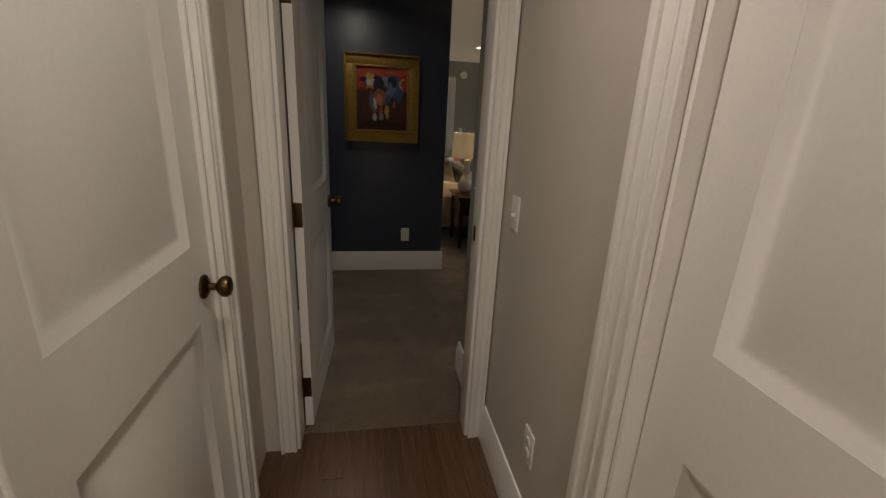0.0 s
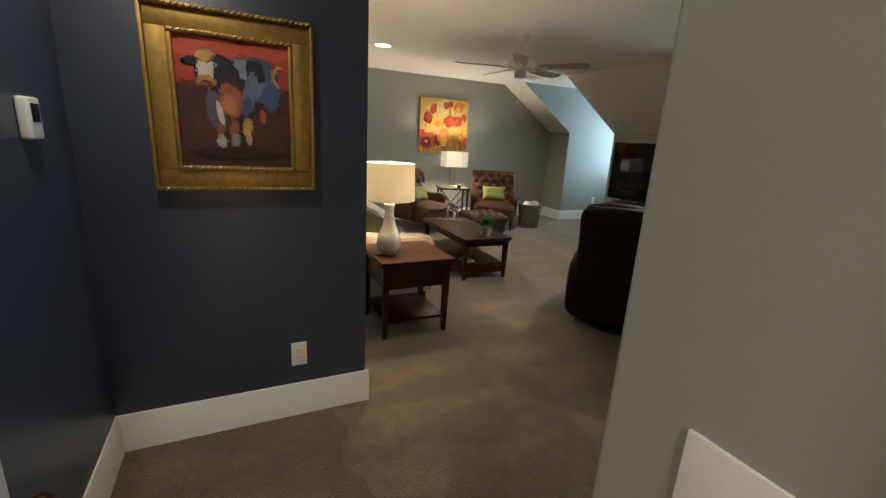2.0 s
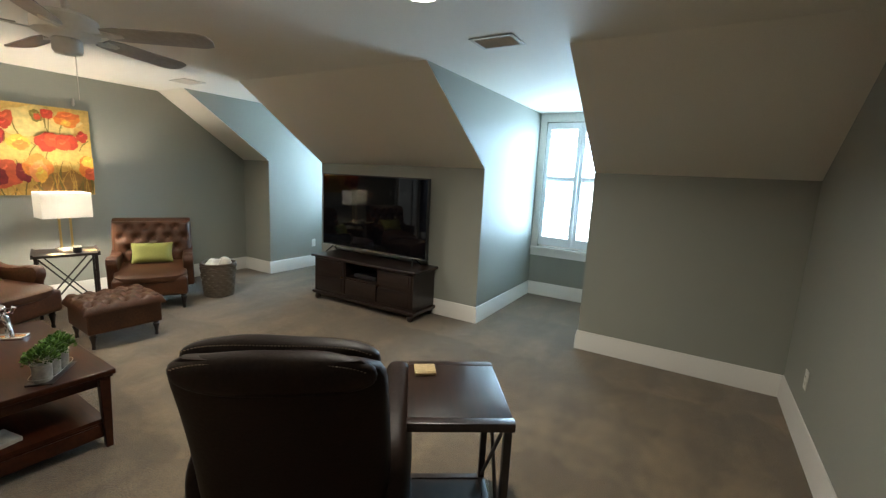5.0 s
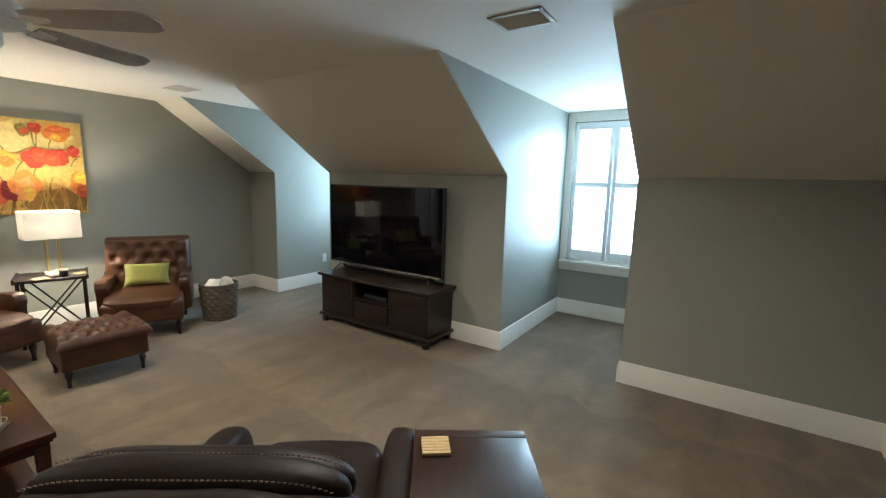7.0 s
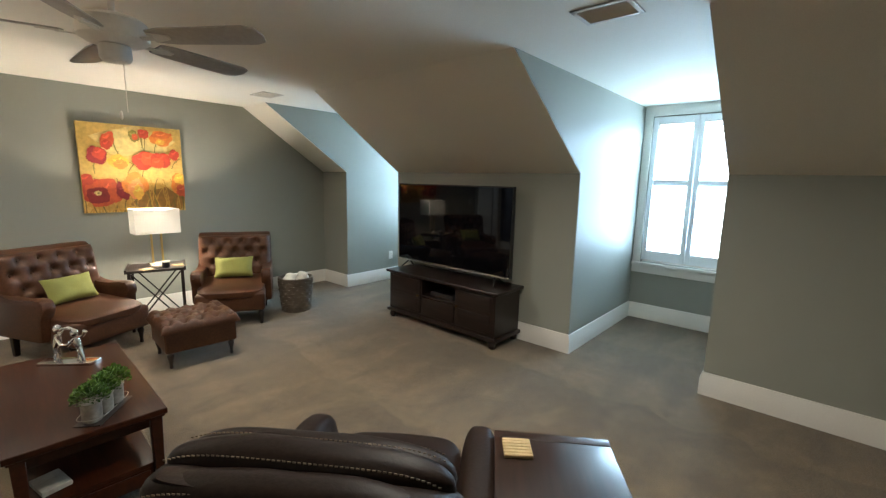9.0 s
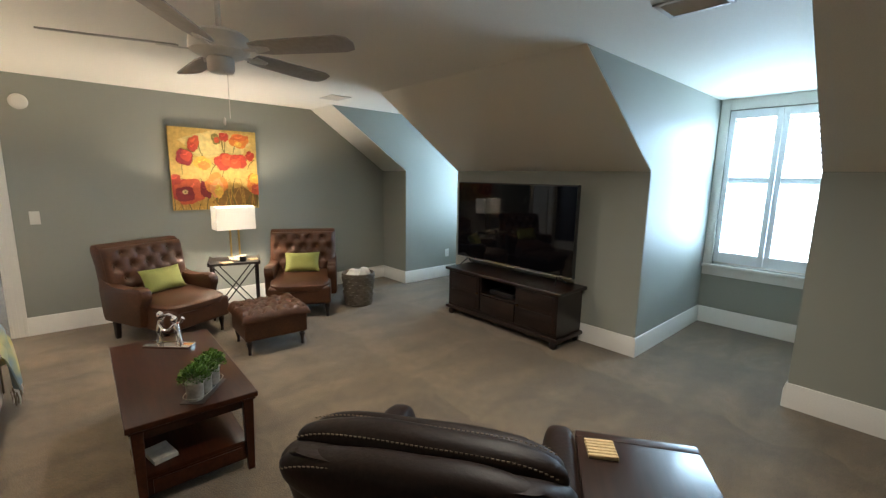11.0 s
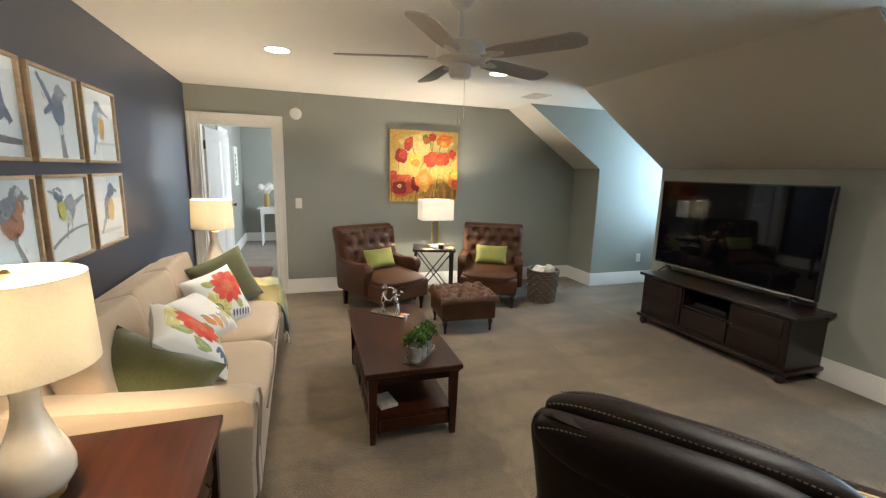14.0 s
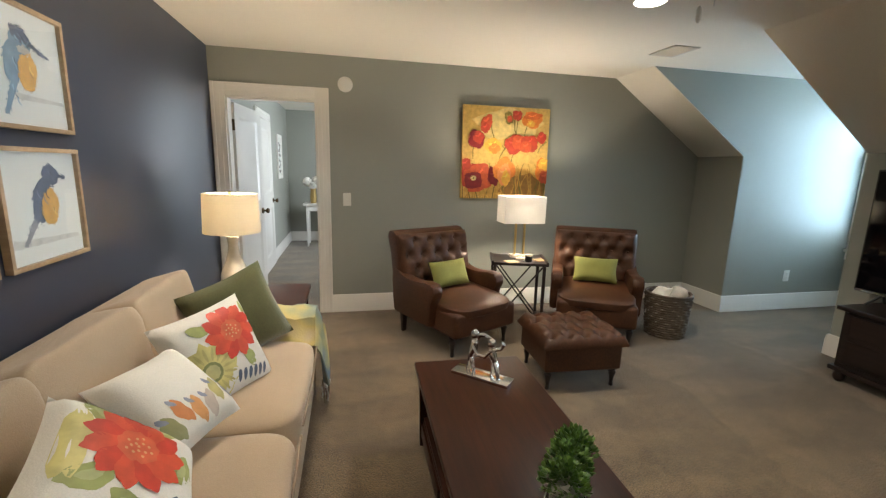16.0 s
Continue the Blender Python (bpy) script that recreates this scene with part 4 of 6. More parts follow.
# six framed prints on the navy wall; own frame: x along the wall to the north, y into the wall
GRY, SLT, RUST, OLV, STEEL = (0.25, 0.25, 0.27), (0.12, 0.14, 0.20), (0.42, 0.17, 0.08), (0.30, 0.30, 0.10), (0.20, 0.29, 0.38)
GOLDN, BRK, PALE = (0.62, 0.36, 0.10), (0.24, 0.22, 0.20), (0.60, 0.57, 0.52)
PRINTS = [
    (7.17, 1.556, "slate and amber", [(BRK, stroke(-0.215, 0.165, 0.215, 0.085, 0.026, 0.05)), (BRK, stroke(-0.20, 0.13, -0.06, 0.12, 0.006, -0.3)), (SLT, stroke(0.07, 0.27, 0.15, 0.17, 0.030)), (SLT, blob(0.045, 0.28, 0.070, 0.115, 14, 0.04)), (GRY, blob(0.0, 0.375, 0.058, 0.052, 0, 0.04)), (GOLDN, blob(-0.055, 0.31, 0.036, 0.060, 14, 0.05)), (RUST, blob(-0.030, 0.345, 0.028, 0.030, 0, 0.06)), (PALE, blob(-0.045, 0.225, 0.030, 0.050, 10, 0.05)), (BRK, stroke(-0.05, 0.372, -0.085, 0.362, 0.006)), (SLT, stroke(0.02, 0.34, 0.08, 0.20, 0.018))]),
    (7.685, 1.556, "slate blue", [(BRK, stroke(0.055, 0.02, 0.045, 0.145, 0.028)), (SLT, stroke(-0.02, 0.30, -0.13, 0.435, 0.020)), (SLT, stroke(0.0, 0.30, -0.10, 0.245, 0.020)), (SLT, blob(0.035, 0.275, 0.062, 0.082, 10, 0.04)), (GRY, blob(0.065, 0.365, 0.046, 0.038, 0, 0.05)), (STEEL, blob(0.085, 0.352, 0.020, 0.012, 0, 0.05)), (BRK, stroke(0.10, 0.37, 0.135, 0.362, 0.005)), (BRK, stroke(0.02, 0.20, 0.03, 0.135, 0.004)), (BRK, stroke(0.05, 0.20, 0.055, 0.135, 0.004))]),
    (8.20, 1.556, "blue and gold", [(PALE, stroke(-0.06, 0.125, 0.20, 0.125, 0.012)), (STEEL, stroke(-0.05, 0.20, -0.12, 0.055, 0.018)), (STEEL, blob(-0.055, 0.255, 0.045, 0.085, -14, 0.05)), (GOLDN, blob(0.015, 0.225, 0.048, 0.075, -10, 0.05)), (STEEL, blob(-0.005, 0.335, 0.052, 0.042, 0, 0.05)), (SLT, blob(-0.005, 0.360, 0.045, 0.024, -15, 0.05)), (PALE, blob(0.005, 0.305, 0.026, 0.012, 0, 0.05)), (SLT, stroke(0.04, 0.335, 0.14, 0.30, 0.009))]),
    (7.17, 1.048, "rust and grey", [(BRK, stroke(0.13, 0.02, 0.055, 0.185, 0.020)), (GRY, stroke(-0.02, 0.295, -0.19, 0.235, 0.020)), (RUST, blob(0.055, 0.265, 0.078, 0.078, 25, 0.04)), (GRY, blob(0.02, 0.325, 0.088, 0.044, 30, 0.05)), (GRY, blob(0.105, 0.375, 0.050, 0.046, 0, 0.04)), (PALE, blob(0.115, 0.395, 0.020, 0.012, 30, 0.05)), (RUST, blob(0.120, 0.335, 0.028, 0.034, 0, 0.05)), (BRK, stroke(0.15, 0.375, 0.185, 0.362, 0.007)), (BRK, stroke(0.05, 0.20, 0.058, 0.165, 0.004))]),
    (7.685, 1.048, "grey and yellow", [(BRK, stroke(-0.20, 0.085, 0.20, 0.175, 0.010, -0.06)), (GRY, stroke(0.06, 0.30, 0.20, 0.35, 0.016)), (GRY, blob(0.025, 0.285, 0.060, 0.080, -24, 0.04)), (PALE, blob(0.0, 0.235, 0.034, 0.040, 0, 0.05)), ((0.50, 0.42, 0.05), blob(-0.055, 0.285, 0.038, 0.056, 12, 0.05)), (SLT, blob(-0.075, 0.365, 0.048, 0.034, -20, 0.04)), (PALE, stroke(-0.10, 0.392, -0.03, 0.362, 0.007)), (BRK, stroke(-0.115, 0.375, -0.165, 0.388, 0.007)), (BRK, stroke(-0.01, 0.205, -0.035, 0.125, 0.004)), (BRK, stroke(0.03, 0.205, 0.02, 0.135, 0.004))]),
    (8.20, 1.048, "slate and orange", [(PALE, stroke(-0.19, 0.10, 0.19, 0.09, 0.016)), (GRY, stroke(-0.04, 0.20, -0.13, 0.09, 0.016)), (SLT, blob(-0.01, 0.26, 0.050, 0.095, -18, 0.05)), (GOLDN, blob(0.035, 0.23, 0.048, 0.075, -10, 0.05)), (SLT, blob(0.055, 0.36, 0.046, 0.042, 0, 0.05)), (SLT, stroke(0.095, 0.36, 0.14, 0.35, 0.007))]),
]
for y, z, words, shapes in PRINTS:
    fr = thing("framed_print", pose(WEST, y, z, 0, 0, 90) @ Matrix.Diagonal((0.98, 1, 0.945, 1)), f"watercolour print in {words}, light oak frame, glazed", "framed print", "six framed prints")
    w, h, f = 0.235, 0.472, 0.018
    for x0, x1, z0, z1 in ((-w, w, 0, f), (-w, w, h - f, h), (-w, -w + f, f, h - f), (w - f, w, f, h - f)):
        part("frame_rail", box((x0, -0.028, z0), (x1, -0.001, z1), 0.002), OAKF, fr)
    pp = part("paper", box((-w + f, -0.010, f), (w - f, -0.004, h - f)), PAPER, fr)
    rough_ = random.Random(int(y * 100 + z * 10))
    for colour, pts in list(shapes):
        xs, zs = [p[0] for p in pts], [p[1] for p in pts]
        cx, cz, rx, rz = (min(xs) + max(xs)) / 2, (min(zs) + max(zs)) / 2, (max(xs) - min(xs)) / 2, (max(zs) - min(zs)) / 2
        if max(rx, rz) > 2.2 * min(rx, rz):
            continue
        for k in range(3):
            u, v_ = rough_.uniform(-0.5, 0.5), rough_.uniform(-0.5, 0.5)
            tone_ = 0.55 if k % 2 else 1.5
            shapes.append((tuple(min(0.8, round(q * tone_ + 0.01, 3)) for q in colour), stroke(cx + u * rx, cz + v_ * rz, cx + u * rx + 0.35 * rx, cz + v_ * rz - 0.35 * rz, 0.0035, 0.2)))
    brushed(pp, 0.010, shapes, (w - f - 0.004, f + 0.004, h - f - 0.004))
    part("glass", box((-w + f, -0.0225, f), (w - f, -0.020, h - f)), PGLASS, fr).visible_shadow = False
# ---- furniture ----
def leg_bm(x, y, z0, z1, r0, r1, square=True):
    """A tapered leg, r0 at the foot and r1 at the top."""
    bm = bmesh.new()
    if square:
        tmp = bmesh.new()
        bmesh.ops.create_cube(tmp, size=1.0)
        for v_ in tmp.verts:
            r = r1 if v_.co.z > 0 else r0
            v_.co = Vector((x + math.copysign(r, v_.co.x), y + math.copysign(r, v_.co.y), z1 if v_.co.z > 0 else z0))
        bmesh.ops.bevel(tmp, geom=tmp.edges[:], offset=0.003, segments=1, affect="EDGES")
        merge(bm, tmp)
    else:
        h = z1 - z0
        put_lathe(bm, [(r0 * 0.8, 0), (r0, 0.01), (r0 * 0.75, h * 0.2), (r0 * 1.1, h * 0.45), (r1, h * 0.7), (r1 * 0.7, h * 0.78), (r1 * 1.05, h * 0.86), (r1 * 1.05, h)], 16, pose(x, y, z0))
    return bm


def table_frame(t_, x, y, h, ox, shelf_z, drawer, mat):
    """Top, legs, apron, lower shelf."""
    part("tabletop", box((-x - ox, -y - ox, h - 0.028), (x + ox, y + ox, h), 0.006, 3), mat, t_)
    part("top_moulding", box((-x - ox + 0.012, -y - ox + 0.012, h - 0.042), (x + ox - 0.012, y + ox - 0.012, h - 0.028), 0.004), mat, t_)
    for sx in (-1, 1):
        for sy in (-1, 1):
            part("leg", leg_bm(sx * (x - 0.028), sy * (y - 0.028), 0, h - 0.04, 0.019, 0.028), mat, t_)
    part("shelf", box((-x + 0.03, -y + 0.03, shelf_z - 0.02), (x - 0.03, y - 0.03, shelf_z), 0.004), mat, t_)


def end_table(x, y, turn=0):
    e = thing("end_table", pose(x, y, 0, 0, 0, turn), "square mahogany end table with a drawer and low shelf", "end table", "end tables beside the sofa")
    table_frame(e, 0.285, 0.285, 0.58, 0.022, 0.13, 1, MAHOG)
    e.scale = (0.92, 0.92, 1.015)
    body = part("drawer_case", box((-0.262, -0.262, 0.37), (0.262, 0.262, 0.538), 0.003), MAHOG, e)
    part("drawer_front", box((0.262, -0.20, 0.385), (0.275, 0.20, 0.525), 0.004), MAHOG, body)
    part("pull", tube([(0.277, -0.05, 0.46), (0.295, -0.04, 0.445), (0.298, 0.0, 0.44), (0.295, 0.04, 0.445), (0.277, 0.05, 0.46)], 0.004), BRASS, body, "dark brass bail pull")
    return e


end_table(1.63, 6.41)
end_table(1.68, 9.155)

co = thing("coffee_table", pose(2.838, 7.705, 0, 0, 0, -1.5) @ Matrix.Diagonal((0.90, 0.905, 1.07, 1)), "long mahogany coffee table with a lower shelf", "coffee table")
table_frame(co, 0.295, 0.625, 0.425, 0.022, 0.16, 1, MAHOG)
bm = bmesh.new()
put_box(bm, (-0.268, -0.598, 0.06), (0.268, 0.598, 0.139), 0.003)
base_ = part("drawer_case", bm, MAHOG, co)
for y in (-0.30, 0.30):
    part("drawer_front", box((-0.282, y - 0.26, 0.068), (-0.268, y + 0.26, 0.132), 0.003), MAHOG, base_)
for s in (-1, 1):
    part("drawer_front", box((-0.22, s * 0.598 - (0.012 if s < 0 else 0), 0.068), (0.22, s * 0.598 + (0.012 if s > 0 else 0), 0.132), 0.003), MAHOG, base_)
    part("apron", box((s * 0.255 - 0.008, -0.585, 0.335), (s * 0.255 + 0.008, 0.585, 0.384)), MAHOG, co)
    part("apron", box((-0.255, s * 0.585 - 0.008, 0.335), (0.255, s * 0.585 + 0.008, 0.384)), MAHOG, co)
for y in (-0.40, -0.20):
    part("ring_pull", tube([(-0.287, y + 0.02 * math.cos(a / 10 * 6.283), 0.105 + 0.02 * math.sin(a / 10 * 6.283)) for a in range(11)], 0.0025, 6), BRASS, base_, "dark brass ring pull")

bk = thing("book", pose(2.68, 7.31, 0.1712, 0, 0, 12) @ Matrix.Diagonal((0.75, 0.75, 1.0, 1)), "pale hardback book lying on the lower shelf", "book")
part("cover", box((-0.07, -0.10, 0), (0.07, 0.10, 0.022), 0.002), paint(0.36, 0.34, 0.30), bk)
part("pages", box((-0.066, -0.097, 0.003), (0.072, 0.097, 0.019)), PAPER, bk)

# silver figure group: one plain mesh
bm = box((-0.15, -0.045, 0.0), (0.15, 0.045, 0.014), 0.003)
for s, hgt in ((-1, 0.165), (1, 0.15)):
    x = s * 0.065
    put_tube(bm, [(x - 0.02, 0.012, 0.012), (x - 0.012, 0.012, 0.05), (x, 0.0, 0.085)], [0.009, 0.011, 0.014])
    put_tube(bm, [(x + 0.026, -0.012, 0.012), (x + 0.018, -0.012, 0.05), (x, 0.0, 0.085)], [0.009, 0.011, 0.014])
    put_tube(bm, [(x, 0, 0.08), (x - s * 0.012, 0, 0.11), (x - s * 0.02, 0, hgt - 0.02)], [0.016, 0.021, 0.017], 10)
    put_lathe(bm, [(0.004, -0.022), (0.018, -0.013), (0.022, 0), (0.018, 0.013), (0.004, 0.022)], 14, pose(x - s * 0.02, 0, hgt + 0.012 if s < 0 else hgt + 0.005))
put_tube(bm, [(-0.05, 0.014, 0.14), (-0.03, 0.02, 0.17), (0.0, 0.022, 0.175), (0.03, 0.02, 0.165), (0.05, 0.012, 0.135)], 0.008)
put_tube(bm, [(-0.05, -0.014, 0.13), (-0.02, -0.024, 0.10), (0.02, -0.024, 0.10), (0.05, -0.012, 0.13)], 0.008)
put_tube(bm, [(0.055, 0.0, 0.13), (0.09, 0.0, 0.14), (0.105, 0.0, 0.165)], [0.009, 0.008, 0.012])
fig = part("figurine", bm, SILVER, m=pose(2.87, 8.08, 0.4548, 0, 0, -43) @ Matrix.Diagonal((1.0, 1.0, 1.2, 1)))
tagged(fig, "polished silver abstract figure group on a flat base", "sculpture")


def leafy(n, r, h, size, seed):
    """A mound of small leaves on stems."""
    rnd = random.Random(seed)
    bm = bmesh.new()
    for k in range(n):
        q, u = rnd.uniform(0, 6.283), rnd.random() ** 0.6
        p = Vector((r * u * math.cos(q), r * u * math.sin(q), h * (1 - 0.55 * u * u) * rnd.uniform(0.45, 1.05)))
        d = Vector((math.cos(q) * u, math.sin(q) * u, rnd.uniform(0.1, 0.9))).normalized()
        s = d.cross(Vector((rnd.uniform(-1, 1), rnd.uniform(-1, 1), 1))).normalized()
        nrm = d.cross(s)
        L = size * rnd.uniform(0.7, 1.3)
        vs = [bm.verts.new(p + d * a * L + s * c * L + nrm * e * L) for a, c, e in ((0, 0, 0), (0.45, 0.38, 0.06), (0.8, 0.24, 0.02), (1.0, 0, -0.1), (0.8, -0.24, 0.02), (0.45, -0.38, 0.06))]
        bm.faces.new((vs[0], vs[1], vs[2], vs[3]))
        bm.faces.new((vs[0], vs[3], vs[4], vs[5]))
    return bm


tr = thing("plant_tray", pose(2.893, 7.283, 0.4548, 0, 0, -38), "narrow dark tray with a wire rim on the coffee table", "tray")
part("plate", box((-0.055, -0.135, 0.0), (0.055, 0.135, 0.006), 0.002), BLACKW, tr)
part("rim", tube([(0.056 * math.copysign(abs(math.cos(a / 32 * 6.2832)) ** 0.5, math.cos(a / 32 * 6.2832)), 0.137 * math.copysign(abs(math.sin(a / 32 * 6.2832)) ** 0.5, math.sin(a / 32 * 6.2832)), 0.03) for a in range(33)], 0.002, 6), ZINC, tr)
for k, (dx, dy) in enumerate(((-0.054, -0.068), (0.0, 0.0), (0.054, 0.068))):
    p_ = thing("potted_plant", pose(2.893 + dx, 7.283 + dy, 0.4608), "small green bushy plant in a tin pot", "potted plant", "plants on the tray")
    part("pot", lathe([(0.034, 0.0), (0.038, 0.01), (0.040, 0.085), (0.044, 0.088), (0.044, 0.095), (0.036, 0.094)], 20), ZINC, p_)
    part("foliage", leafy(480, 0.064, 0.095, 0.017, k + 3), LEAF, p_, m=pose(0, 0, 0.08))


# ---- lamps ----
def ceramic_lamp(x, y, z, n):
    l = thing("table_lamp", pose(x, y, z), "cream ceramic gourd table lamp with a drum shade, lit", "table lamp", "ceramic lamps beside the sofa")
    part("base", lathe([(0.056, 0.0), (0.060, 0.004), (0.060, 0.016), (0.051, 0.022)], 28), GOLD, l, "brass base ring")
    part("body", lathe([(0.056, 0.022), (0.079, 0.038), (0.092, 0.070), (0.091, 0.105), (0.075, 0.160), (0.051, 0.215), (0.036, 0.270), (0.032, 0.315), (0.036, 0.355), (0.040, 0.375), (0.020, 0.384)], 36), CERAMIC, l)
    part("neck", lathe([(0.034, 0.376), (0.034, 0.386), (0.012, 0.395), (0.009, 0.44)], 20), GOLD, l)
    part("bulb", lathe([(0.012, 0.44), (0.018, 0.47), (0.030, 0.52), (0.028, 0.545), (0.010, 0.56)], 16), LIT, l, "glowing bulb").visible_shadow = False
    bm = bmesh.new()
    rings = [[bm.verts.new((r * math.cos(k / 40 * 6.28318), r * math.sin(k / 40 * 6.28318), h)) for k in range(40)] for r, h in ((0.180, 0.405), (0.171, 0.665), (0.168, 0.665), (0.177, 0.405))]
    for p, q in zip(rings, rings[1:] + rings[:1]):
        for k in range(40):
            bm.faces.new((p[k], p[(k + 1) % 40], q[(k + 1) % 40], q[k]))
    part("shade", bm, SHADE, l, "cream linen drum shade glowing")
    part("finial", lathe([(0.003, 0.655), (0.010, 0.662), (0.012, 0.672), (0.006, 0.682)], 12), GOLD, l)
    bm = tube([(0.169, 0, 0.655), (-0.169, 0, 0.655)], 0.002, 6)
    put_tube(bm, [(0, 0.169, 0.655), (0, -0.169, 0.655)], 0.002, 6)
    part("spider", bm, GOLD, l)
    lamp("lamp_bulb", "POINT", pose(x, y, z + 0.56), LAMP_W, WARM, 0.04)
    return l


LAMP_W = 37
ceramic_lamp(1.477, 6.372, 0.5887, 0)
ceramic_lamp(1.467, 9.34, 0.5887, 1)
pts = [(1.42, 6.36, 0.5915), (1.36, 6.35, 0.5915), (1.33, 6.33, 0.591), (1.24, 6.33, 0.56), (1.14, 6.30, 0.2), (1.17, 6.12, 0.012), (1.20, 5.98, 0.008), (1.13, 5.86, 0.008)]
tagged(part("lamp_cord", tube(pts, 0.0025, 6), BRASS), "thin brown lamp cord hanging behind the end table", "cord")

st = thing("side_table", pose(3.82, 9.97, 0, 0, 0, -16), "small dark wood side table with crossed legs", "side table")
part("tabletop", box((-0.25, -0.21, 0.602), (0.25, 0.21, 0.627), 0.003), BLACKW, st)
for s in (-1, 1):
    part("tray_edge", box((s * 0.25 - 0.01, -0.21, 0.60), (s * 0.25 + 0.01, 0.21, 0.64), 0.002), BLACKW, st)
    for sx in (-1, 1):
        part("leg", leg_bm(sx * 0.225, s * 0.185, 0, 0.602, 0.013, 0.015), BLACKW, st)
    for k in (-1, 1):
        part("cross_brace", tube([(k * 0.21, s * 0.185 + 0.004 * k, 0.05), (-k * 0.21, s * 0.185 + 0.004 * k, 0.59)], 0.008, 6), BLACKW, st)
    part("stretcher", box((s * 0.225 - 0.008, -0.18, 0.03), (s * 0.225 + 0.008, 0.18, 0.05)), BLACKW, st)
rl = thing("table_lamp", pose(3.86, 10.05, 0.627), "gold twin-post table lamp with a white rectangular shade, lit", "table lamp")
part("base", box((-0.085, -0.05, 0), (0.085, 0.05, 0.025), 0.003), CERAMIC, rl, "white marble base")
for s in (-1, 1):
    part("post", box((s * 0.045 - 0.009, -0.009, 0.025), (s * 0.045 + 0.009, 0.009, 0.36), 0.001), GOLD, rl)
part("crossbar", box((-0.055, -0.008, 0.35), (0.055, 0.008, 0.365), 0.001), GOLD, rl)
bm = bmesh.new()
rings = [[bm.verts.new((sx * x, sy * y, z)) for sx, sy in ((-1, -1), (1, -1), (1, 1), (-1, 1))] for x, y, z in ((0.203, 0.11, 0.338), (0.203, 0.11, 0.592), (0.200, 0.107, 0.592), (0.200, 0.107, 0.338))]
for p, q in zip(rings, rings[1:] + rings[:1]):
    for k in range(4):
        bm.faces.new((p[k], p[(k + 1) % 4], q[(k + 1) % 4], q[k]))
part("shade", bm, SHADEW, rl, "white rectangular shade glowing")
part("bulb", lathe([(0.012, 0.40), (0.028, 0.45), (0.026, 0.475), (0.010, 0.49)], 16), LIT, rl, "glowing bulb").visible_shadow = False
lamp("lamp_bulb", "POINT", pose(3.86, 10.05, 0.627 + 0.47), 52, (1.0, 0.84, 0.64), 0.04)
dish = thing("glass_dish", pose(3.80, 9.87, 0.627), "small pale ceramic dish on the side table", "dish")
part("bowl", lathe([(0.03, 0), (0.045, 0.008), (0.05, 0.028), (0.047, 0.028), (0.03, 0.012)], 24), CERAMIC, dish)
part("lid", lathe([(0.03, 0.026), (0.02, 0.040), (0.006, 0.045)], 20), CERAMIC, dish)
cj = tagged(part("candle_jar", lathe([(0.032, 0), (0.034, 0.004), (0.034, 0.055), (0.028, 0.058)], 20), BLACKP, m=pose(3.87, 9.83, 0.627)), "small dark candle jar with a pale lid", "candle")
part("lid", lathe([(0.036, 0.055), (0.036, 0.068), (0.01, 0.072)], 20), CERAMIC, cj)
for x, y in ((3.70, 9.83), (4.00, 9.87)):
    tagged(part("coaster", box((-0.055, -0.055, 0), (0.055, 0.055, 0.006), 0.002), YELLOWW, m=pose(x, y, 0.627, 0, 0, 8)), "square pale wood coaster on the side table", "coaster", "coasters")


# ---- upholstery ----
def tufted(w, h, depth, nx, ny, hole=0.019, gx=64, gz=48):
    """A buttoned panel: x across, z up, front face towards -y, with dimples in a diamond grid."""
    bm = bmesh.new()
    buttons = []
    for j in range(ny):
        for i in range(nx - (j % 2)):
            buttons.append(((i + 0.5 + 0.5 * (j % 2)) / nx * w - w / 2, (j + 0.5) / ny * h))
    rows = []
    for b_ in range(gz + 1):
        row = []
        for a in range(gx + 1):
            x, z = (a / gx - 0.5) * w, b_ / gz * h
            ex, ez = min(1, (w / 2 - abs(x)) / 0.05), min(1, min(z, h - z) / 0.05)
            y = -depth * math.sin(math.pi / 2 * max(0, ex)) ** 0.6 * math.sin(math.pi / 2 * max(0, ez)) ** 0.6 if ex > 0 and ez > 0 else 0
            for bx, bz in buttons:
                d2 = (x - bx) ** 2 + (z - bz) ** 2
                if d2 < 0.02:
                    y += depth * 0.75 * math.exp(-d2 / (2 * hole ** 2))
            px, pz = w / nx, h / ny
            for s in (-1, 1):
                q = ((x + w / 2) / px - 0.5 + s * (z / pz - 0.5) * 0.5)
                g = abs(q - round(q))
                y += depth * 0.13 * math.exp(-(g / 0.09) ** 2) * max(0, min(ex, ez))
            row.append(bm.verts.new((x, min(0, y), z)))
        rows.append(row)
    for p, q in zip(rows, rows[1:]):
        for k in range(gx):
            bm.faces.new((p[k], p[k + 1], q[k + 1], q[k]))
    edge = rows[0] + [r[-1] for r in rows[1:]] + rows[-1][-2::-1] + [r[0] for r in rows[-2:0:-1]]
    back = [bm.verts.new((v_.co.x, 0.02, v_.co.z)) for v_ in edge]
    for k in range(len(edge)):
        bm.faces.new((edge[k], edge[(k + 1) % len(edge)], back[(k + 1) % len(edge)], back[k]))
    bm.faces.new(back)
    return bm, buttons


